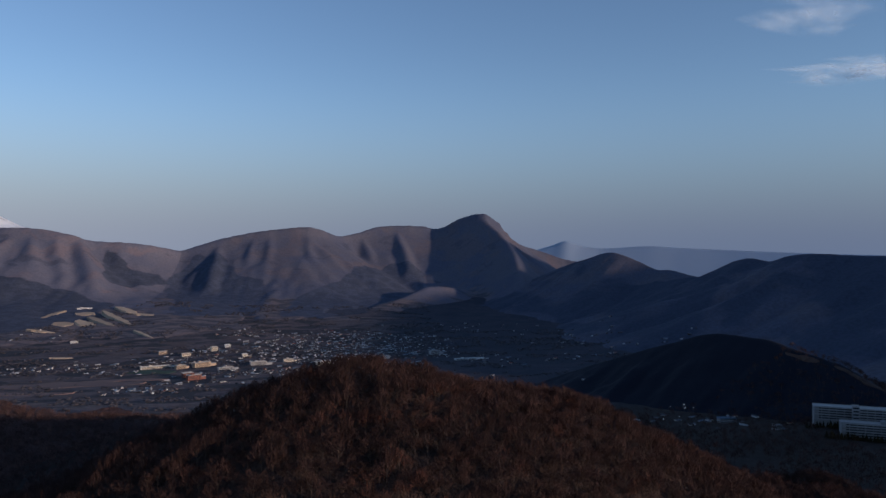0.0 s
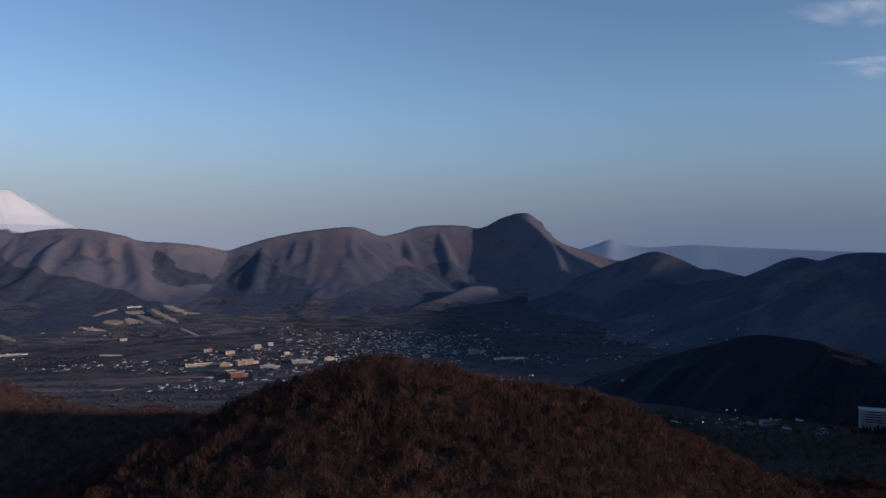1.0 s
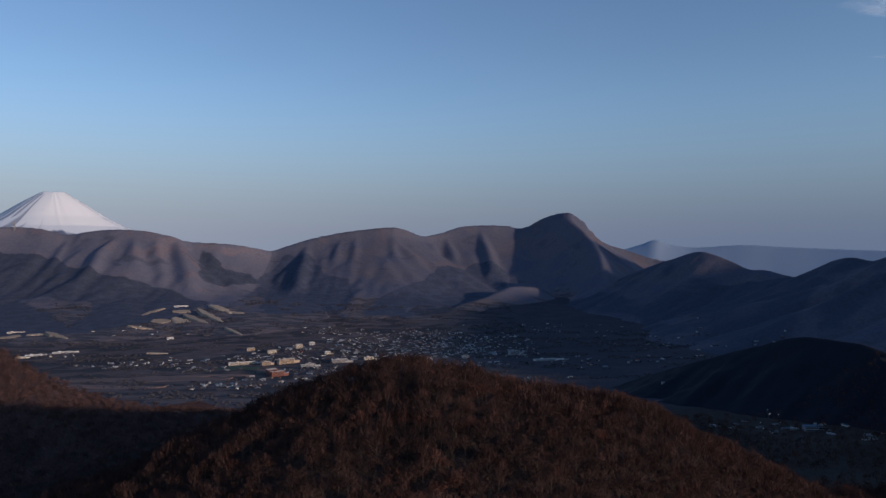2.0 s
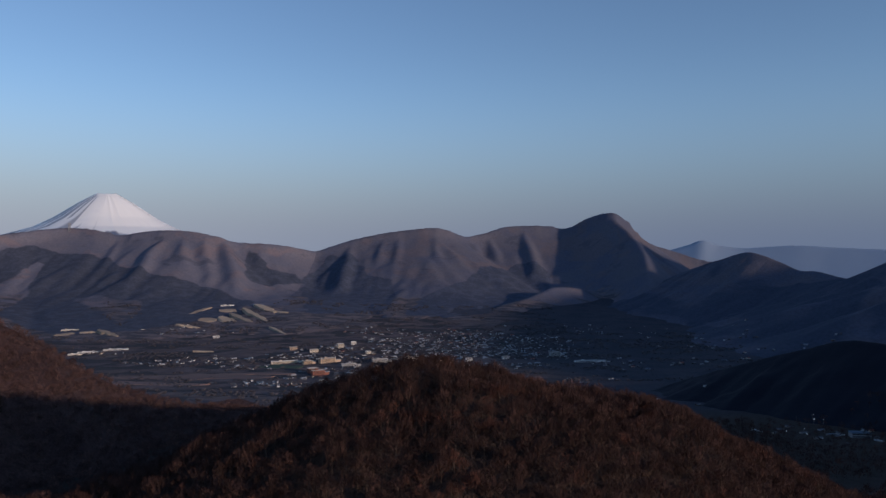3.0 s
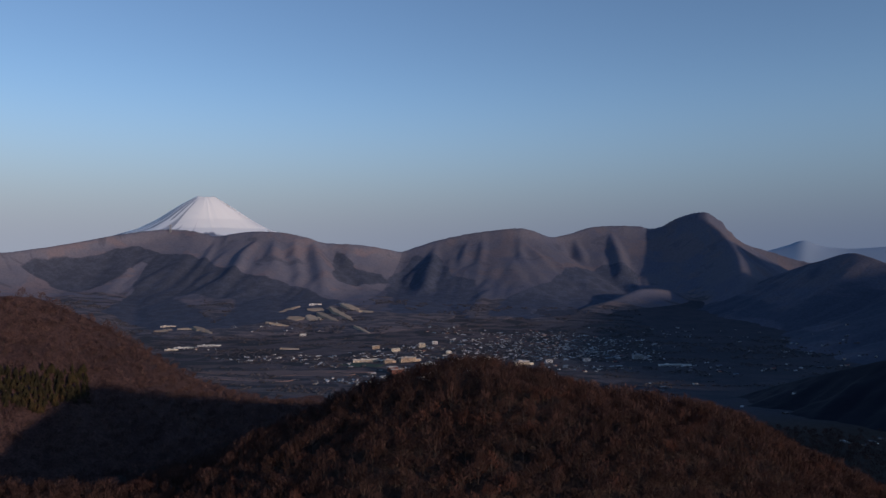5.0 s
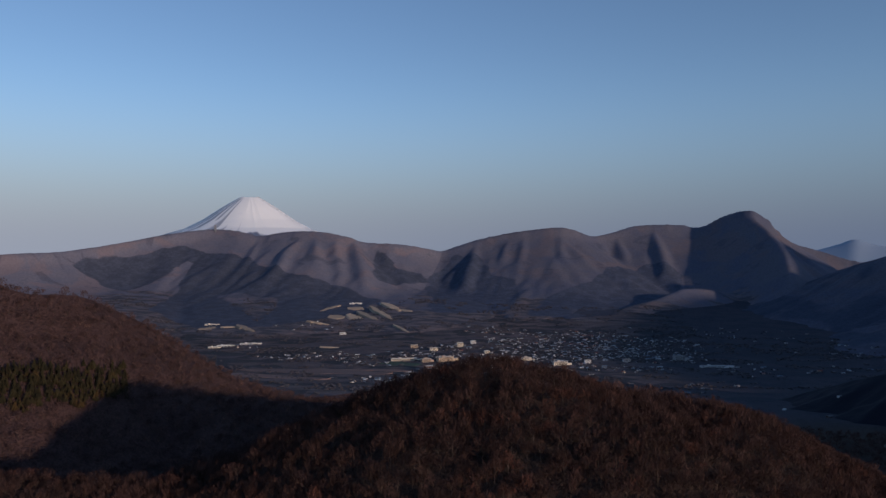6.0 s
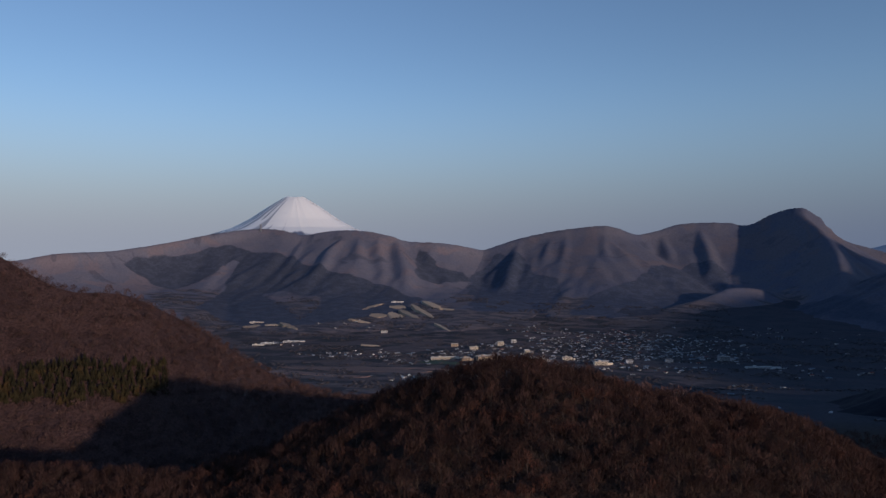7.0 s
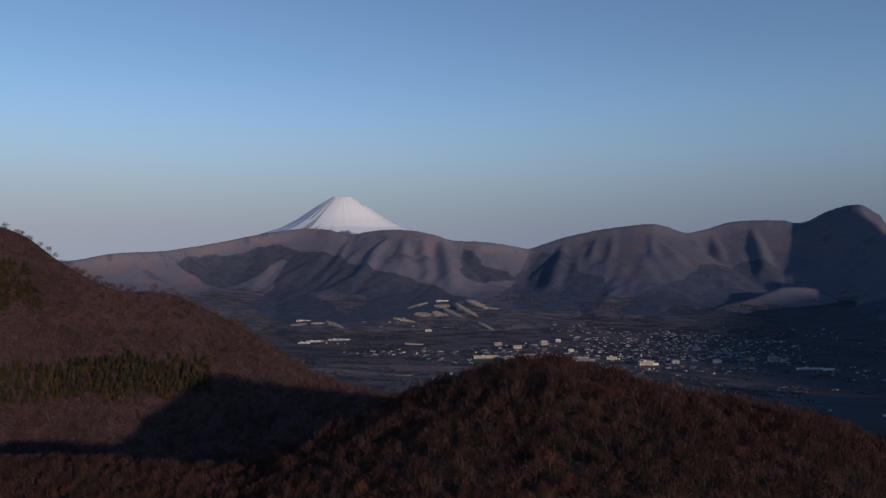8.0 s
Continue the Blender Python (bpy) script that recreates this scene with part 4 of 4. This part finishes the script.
def block(name, x, y, turn, L, W, storeys, wall_mat, roof_mat, label, base=None, floor=3.2, slabs=False, penthouse=0.0):
    """A flat-roofed building: walls, roof slab with parapet, window strips storey by storey."""
    z = land_z(x, y, FAR_LAND) if base is None else base
    ob = new(name)
    ob.matrix_basis = pose(x, y, z, 0, 0, turn)
    tagged(ob, label, "building")
    H = storeys * floor
    bm = bmesh.new()
    box(bm, -L / 2, L / 2, -W / 2, W / 2, -8, H)
    part("wall", bm, wall_mat, ob)
    bm = bmesh.new()
    box(bm, -L / 2 - 0.3, L / 2 + 0.3, -W / 2 - 0.3, W / 2 + 0.3, H, H + 0.35)
    roof = part("roof", bm, roof_mat, ob)
    bm = bmesh.new()
    for x0, x1, y0, y1 in ((-L / 2 - 0.3, L / 2 + 0.3, -W / 2 - 0.3, -W / 2), (-L / 2 - 0.3, L / 2 + 0.3, W / 2, W / 2 + 0.3)):
        box(bm, x0, x1, y0, y1, H + 0.35, H + 1.1)
    part("parapet", bm, roof_mat, roof)
    if penthouse:
        bm = bmesh.new()
        box(bm, -L * penthouse / 2, L * penthouse / 2, -W / 4, W / 4, H + 0.35, H + 3.4)
        part("roof_house", bm, wall_mat, ob)
    if L > 20 and not slabs:
        w, h = L * 0.34, max(floor, H * 0.55)
        x0 = L / 2 + 0.3
        host = ob
        for nm, m, z0, z1, e in (("wing", wall_mat, -8, h, 0.0), ("wing_roof", roof_mat, h, h + 0.4, 0.25)):
            bm = bmesh.new()
            box(bm, x0 - e, x0 + w + e, -W * 0.42 - e, W * 0.3 + e, z0, z1)
            host = part(nm, bm, m, host)
        bm = bmesh.new()
        box(bm, -L * 0.2, -L * 0.2 + 5, -2.5, 2.5, H + 0.35, H + 2.9)
        part("stair_head", bm, wall_mat, ob)
    for k in range(storeys):
        for s in (-1, 1):
            bm = bmesh.new()
            box(bm, -L * 0.46, L * 0.46, s * W / 2 - 0.06, s * W / 2 + 0.06, (k + 0.32) * floor, (k + 0.76) * floor)
            part("window_band", bm, GLASS, ob)
            if slabs:
                bm = bmesh.new()
                y0, y1 = sorted((s * (W / 2), s * (W / 2 + 1.5)))
                box(bm, -L / 2, L / 2, y0, y1, k * floor - 0.1, k * floor + 0.1)
                floor_slab = part("balcony", bm, wall_mat, ob)
                bm = bmesh.new()
                y0, y1 = sorted((s * (W / 2 + 1.4), s * (W / 2 + 1.5)))
                box(bm, -L / 2, L / 2, y0, y1, k * floor + 0.1, (k + 0.38) * floor)
                part("railing", bm, wall_mat, floor_slab)
    if slabs:
        for i in range(int(L / 6.5) + 1):
            for s in (-1, 1):
                bm = bmesh.new()
                y0, y1 = sorted((s * (W / 2 + 0.02), s * (W / 2 + 1.62)))
                x0 = -L / 2 + i * 6.5
                box(bm, x0, x0 + 0.35, y0, y1, -0.1, H)
                part("dividing_wall", bm, wall_mat, ob)
    return ob


# dark trees at the foot of the blocks
FOOT = np.array([(cx + 0.887 * s - 0.463 * d + rng.uniform(-1, 1), cy - 0.463 * s - 0.887 * d + rng.uniform(-1, 1), 0)
                 for cx, cy in ((467, 651), (468, 622)) for s in range(-62, 63, 3) for d in (10.5, 13.5)])
FOOT[:, 2] = [land_z(p[0], p[1], FAR_LAND) for p in FOOT]
V, F = strewn(CROWNS, as_places(FOOT, (4.5, 7.5), 4, (1.1, 1.6)))
tagged(new("garden_trees", raw_mesh("garden_trees", V, F, [NEEDLE])), "dark evergreen trees at the foot of apartment blocks", "trees", kind="stuff")

# two long white blocks with rows of balconies, in the shade
HT = math.degrees(math.atan2(-29, 55.5))
block("apartment_block", 467, 651, HT, 110, 13, 5, FLATS, CONCRETE, "long white apartment block with rows of balconies", base=76.4, floor=2.35, slabs=True)
block("apartment_block", 466.5, 622.7, HT, 95, 13, 6, FLATS, CONCRETE, "long white lower apartment block with rows of balconies", base=65, floor=2.35, slabs=True, penthouse=0.3)
block("stair_tower", 443, 648.5, HT, 5.5, 6, 6, FLATS, CONCRETE, "white stair tower between two apartment blocks", base=73.5, floor=3.1)

BIG = [
    # x, y, turn, length, depth, storeys, wall, roof, label
    (-865, 1740, 14, 56, 16, 1, WHITE, PALE_TIN, "long bright white hall at the edge of the valley"),
    (-905, 1690, 14, 44, 12, 1, WHITE, PALE_TIN, "long low white hall beside open fields"),
    (-915, 1655, 14, 30, 10, 1, CREAM, PALE_TIN, "low cream shed beside open fields"),
    (-300, 1384, 18, 34, 14, 4, TERRACOTTA, CONCRETE, "terracotta red hotel block with a flat roof"),
    (-318, 1420, 18, 26, 13, 4, TERRACOTTA, CONCRETE, "terracotta red hotel wing with a flat roof"),
    (-330, 1790, 10, 26, 16, 5, CREAM, CONCRETE, "bright cream six-sided block above the trees"),
    (-310, 1860, 10, 22, 12, 3, WHITE, PALE_TIN, "white block with a pale roof in town"),
    (-380, 1722, 12, 34, 12, 3, CREAM, CONCRETE, "long cream building in the middle of town"),
    (-440, 1770, 8, 30, 12, 3, TAN, CONCRETE, "tan stepped building among trees"),
    (-318, 1562, 24, 50, 16, 4, TAN, CONCRETE, "tan stepped hotel with many windows"),
    (-355, 1540, 24, 28, 13, 3, TAN, CONCRETE, "tan hotel wing with many windows"),
    (-250, 1700, 10, 20, 14, 3, CREAM, PALE_TIN, "cream building with a pale roof"),
    (-208, 1575, 6, 46, 14, 3, CONCRETE, CONCRETE, "grey concrete hall with a long flat roof"),
    (-265, 1520, 6, 40, 14, 2, CONCRETE, CONCRETE, "low grey concrete building below the hotel"),
    (-150, 1618, 4, 36, 12, 3, CREAM, CONCRETE, "cream school building beyond the wooded hill"),
    (-75, 1560, 8, 40, 13, 3, CREAM, CONCRETE, "cream hotel block beyond the wooded hill"),
    (-20, 1600, 2, 24, 12, 3, WHITE, CONCRETE, "white block in the shaded side of town"),
    (60, 1640, 2, 26, 12, 3, WHITE, CONCRETE, "white flats in the shaded side of town"),
    (172, 1690, 6, 34, 14, 4, CONCRETE, CONCRETE, "grey block standing alone in blue shade"),
    (230, 1605, -2, 72, 12, 1, WHITE, PALE_TIN, "very long low white shed in blue shade"),
    (-405, 1548, 8, 76, 10, 2, CREAM, PALE_TIN, "long cream stand beside a green playing field"),
    (-847, 2498, 22, 60, 12, 1, WHITE, PALE_TIN, "long pale clubhouse above the golf terraces"),
    (-747, 2523, -10, 42, 12, 1, WHITE, PALE_TIN, "low pale lodge beside the golf terraces"),
    (-1140, 2040, 8, 44, 12, 1, CREAM, PALE_TIN, "low pale sheds at the foot of the ridge"),
    (-700, 1980, 8, 30, 12, 2, WHITE, PALE_TIN, "white building at the valley edge"),
    (380, 772, -20, 26, 12, 2, CONCRETE, BLUE_TIN, "grey hall with a blue-green roof below the shaded hill"),
    (400, 708, -25, 14, 9, 2, WHITE, PALE_TIN, "white villa near the apartment blocks"),
]
for x, y, turn, L, W, n, wm, rm, label in BIG:
    k = 0.66 if any(w in label for w in ("hall", "terracotta", "hotel", "stand", "shed")) else 0.52
    block("town_building", x, y, turn + 18, 1.1 * k * L, k * W, n, wm, rm, label, floor=2.3 if k > 0.6 else 2.1)


# ---- open fields ----
def field(name, x, y, turn, L, W, material, label, seed, lift=0.8, sun_tilt=0.0):
    """A grassy strip laid over the lie of the land, with an uneven edge."""
    n, m = 36, 9
    s, u = np.meshgrid(np.linspace(-1, 1, n), np.linspace(-1, 1, m), indexing="ij")
    edge = (1 - np.abs(s) ** 3.5) ** 0.6 * (0.55 + 0.8 * vnoise(s * 4 + seed, s * 0 + np.sign(u), seed))
    a = math.radians(turn)
    lx, ly = s * L / 2, u * W / 2 * edge + 0.05 * W * np.sin(s * 2.4 + seed)
    X, Y = x + lx * math.cos(a) - ly * math.sin(a), y + lx * math.sin(a) + ly * math.cos(a)
    Z = np.array([[max(land_z(p, q, FAR_LAND), 0) for p, q in zip(*r)] for r in zip(X, Y)])
    land = Z
    A = np.column_stack([np.ones(s.size), s.ravel(), u.ravel(), s.ravel() ** 2])
    flat = (A @ np.linalg.lstsq(A, Z.ravel(), rcond=None)[0]).reshape(s.shape)
    Z = np.maximum(0.75 * flat + 0.25 * Z + lift, Z + 0.3)
    # the strip is tilted towards the sun so that it looks brighter
    if sun_tilt:
        d = (X - x) * SUN_TO.x + (Y - y) * SUN_TO.y
        top = np.where((np.abs(u) > 0.95) | (np.abs(s) > 0.98), land - 1.0, flat + lift + sun_tilt * (d.max() - d))
        Z = np.maximum(top, land - 1.0)
    else:
        Z = Z - 3.0 * (np.abs(u) > 0.95)
    return tagged(new(name, sheet(name, np.stack([X, Y, Z], -1), material, False)), label, "field", kind="structure")


for i, (x, y, turn, L, W) in enumerate([
    (-818, 2244, -4, 52, 70), (-898, 2401, 71, 108, 22), (-812, 2413, 36, 56, 48), (-765, 2265, -41, 88, 40), (-729, 2283, -49, 167, 26),
    (-700, 2333, -55, 235, 26), (-708, 2465, -48, 130, 37), (-638, 2403, -20, 66, 24), (-560, 2081, -51, 117, 13), (-827, 2109, -10, 82, 16)]):
    field("golf_fairway", x, y, turn, L, W, DRY_GRASS, "straw-coloured winter golf terrace on the slope", i + 1, sun_tilt=0.05)
for i, (x, y, turn, L, W) in enumerate([(-520, 1330, 8, 300, 95), (-570, 1225, 4, 240, 60), (-420, 1395, 5, 150, 34)]):
    field("pampas_field", x, y, turn, L, W, PAMPAS, "pinkish brown pampas grass field on the valley floor", i + 21)
for i, (x, y, turn, L, W) in enumerate([(-1118, 1981, 54, 56, 30), (-1064, 2006, 23, 44, 22), (-999, 1985, -38, 120, 22), (-640, 1720, 4, 50, 16)]):
    field("dry_meadow", x, y, turn, L, W, DRY_GRASS, "pale dry meadow at the foot of the ridge", i + 31, sun_tilt=0.06)
# strips laid for the sunlit sliver along the shaded hill's crest
for i, (x, y, L, W) in enumerate([(512, 836, 44, 8), (541, 774, 58, 7)]):
    field("bare_scar", x, y, -64.6, L, W, SUNLIT_SCAR, "reddish brown bare strip coloured as sunlit along the hill", i + 51, lift=0.1)
field("playing_field", -400, 1500, 6, 90, 60, TURF, "dull green playing field beside a long stand", 41)


# ---- the mast on the ridge ----
def mast(x, y, z, H=34.0, w=8.0):
    ob = new("lattice_mast")
    ob.matrix_basis = pose(x, y, z)
    tagged(ob, "slender grey lattice mast on the ridge crest", "mast")
    for sx, sy in ((-1, -1), (1, -1), (1, 1), (-1, 1)):
        v, f = rod((sx * w / 2, sy * w / 2, -3), (sx * w / 5, sy * w / 5, H), 1.0, 0.7, 5)
        leg = new("leg", raw_mesh("leg", v, f, [STEEL]))
        leg.parent = ob
    for k in range(5):
        t0, t1 = k / 5, (k + 1) / 5
        r0, r1 = w / 2 * (1 - 0.6 * t0), w / 2 * (1 - 0.6 * t1)
        pieces = []
        for a, b in (((-1, -1), (1, -1)), ((1, -1), (1, 1)), ((1, 1), (-1, 1)), ((-1, 1), (-1, -1))):
            pieces.append(rod((a[0] * r0, a[1] * r0, t0 * H), (b[0] * r1, b[1] * r1, t1 * H), 0.5, 0.5, 3))
        v, f = merge(pieces)
        brace = new("brace", raw_mesh("brace", v, f, [STEEL]))
        brace.parent = ob
    bm = bmesh.new()
    box(bm, -3.4, 3.4, -3.4, 3.4, H * 0.84, H * 0.97)
    part("platform", bm, CONCRETE, ob)


mast(-1712, 3088, land_z(-1712, 3088, FAR_LAND))


# ---- street lamps still lit in the shaded hamlet ----
def glow():
    m, t, b = surface("lit_bulb", 0.4)
    b.inputs["Base Color"].default_value = (0.9, 0.9, 0.85, 1)
    b.inputs["Emission Color"].default_value = (0.85, 0.95, 1.0, 1)
    b.inputs["Emission Strength"].default_value = 3.5
    return m


def street_lamp(x, y, bulb_look):
    """A slim post with a short arm and a round lit head."""
    ob = new("street_lamp")
    ob.matrix_basis = pose(x, y, land_z(x, y, FAR_LAND), 0, 0, 20)
    tagged(ob, "slim grey street lamp with a lit white bulb", "street lamp", "street lamps of the hamlet")
    for nm, a, b, r in (("post", (0, 0, -0.6), (0, 0, 5.6), 0.09), ("arm", (0, 0, 5.5), (0, -1.1, 5.9), 0.05)):
        v, f = rod(a, b, r, r * 0.7, 6)
        bit = new(nm, raw_mesh(nm, v, f, [STEEL]))
        bit.parent = ob
    bm = bmesh.new()
    bmesh.ops.create_icosphere(bm, subdivisions=2, radius=0.25, matrix=Matrix.Translation((0, -1.2, 5.75)) @ Matrix.Diagonal((1, 1, 0.7, 1)))
    part("bulb", bm, bulb_look, ob, "glowing white bulb")


BULB = glow()
for x, y in ((376, 869), (374, 861), (381, 853), (356, 796), (333, 792), (320, 757), (361, 876), (307, 774)):
    street_lamp(x, y, BULB)


# ---- thin clouds high over the far hills ----
def cloud_look():
    m, t, b = surface("thin_cloud", 1.0)
    b.inputs["Base Color"].default_value = (0.66, 0.84, 1.0, 1)
    a = t.nodes.new("ShaderNodeMath")
    a.operation = "MULTIPLY"
    a.inputs[1].default_value = 0.55
    t.links.new(step(t, grain(t, 0.006, 4, 0.6, (0.5, 0.5, 2.0), 0.6), 0.25, 0.85), a.inputs[0])
    f = t.nodes.new("ShaderNodeAttribute")
    f.attribute_name = "feather"
    p = t.nodes.new("ShaderNodeMath")
    p.operation = "MULTIPLY"
    t.links.new(a.outputs[0], p.inputs[0])
    t.links.new(f.outputs["Fac"], p.inputs[1])
    t.links.new(p.outputs[0], b.inputs["Alpha"])
    return m


CLOUD = cloud_look()


def cirrus(middle, along, width, height, streaks, seed, label, rise=0.0):
    """A wisp of thin cloud made of flat feathered streaks."""
    ob = new("thin_cloud")
    ob.matrix_basis = Matrix.Translation(middle)
    tagged(ob, label, "cloud", kind="structure")
    r = np.random.default_rng(seed)
    ax = np.array(along, float) / np.linalg.norm(along)
    back = np.array([-ax[1], ax[0], 0])
    ax[2] = rise
    for k in range(streaks):
        L = width * r.uniform(0.45, 0.9)
        T = height * r.uniform(0.6, 1.0)
        o = ax * r.uniform(-0.5, 0.5) * (width - L) + np.array([0, 0, 1]) * r.uniform(-0.5, 0.5) * height + back * (k - streaks / 2) * 30
        s, u = np.meshgrid(np.linspace(-1, 1, 24), np.linspace(-1, 1, 7), indexing="ij")
        edge = (1 - np.abs(s) ** 2.2) * (0.6 + 0.7 * vnoise(s * 4 + seed, u * 0 + k, seed))
        P = o + ax * (s * L / 2)[..., None] + np.array([0, 0, 1]) * (u * T / 2 * edge + 0.12 * T * np.sin(2 * s + k))[..., None] + back * (8 * (1 - u ** 2) * edge)[..., None]
        me = raw_mesh("streak", P.reshape(-1, 3), np.array([(i * 7 + j, i * 7 + j + 1, i * 7 + j + 8, i * 7 + j + 7) for i in range(23) for j in range(6)]), [CLOUD], smooth=True)
        me.attributes.new("feather", "FLOAT", "POINT").data.foreach_set("value", ((1 - s ** 2) * (1 - u ** 2) ** 2).ravel().astype(np.float32))
        c = new("streak", me)
        c.parent = ob


cirrus((2700, 3570, 1190), (0.95, 0.3, 0), 1750, 85, 8, 3, "bright thin streak of cloud low in the sky", 0.11)
cirrus((2430, 3750, 1535), (0.95, 0.3, 0), 1500, 150, 5, 5, "faint wisps of thin cloud high in the sky", 0.16)
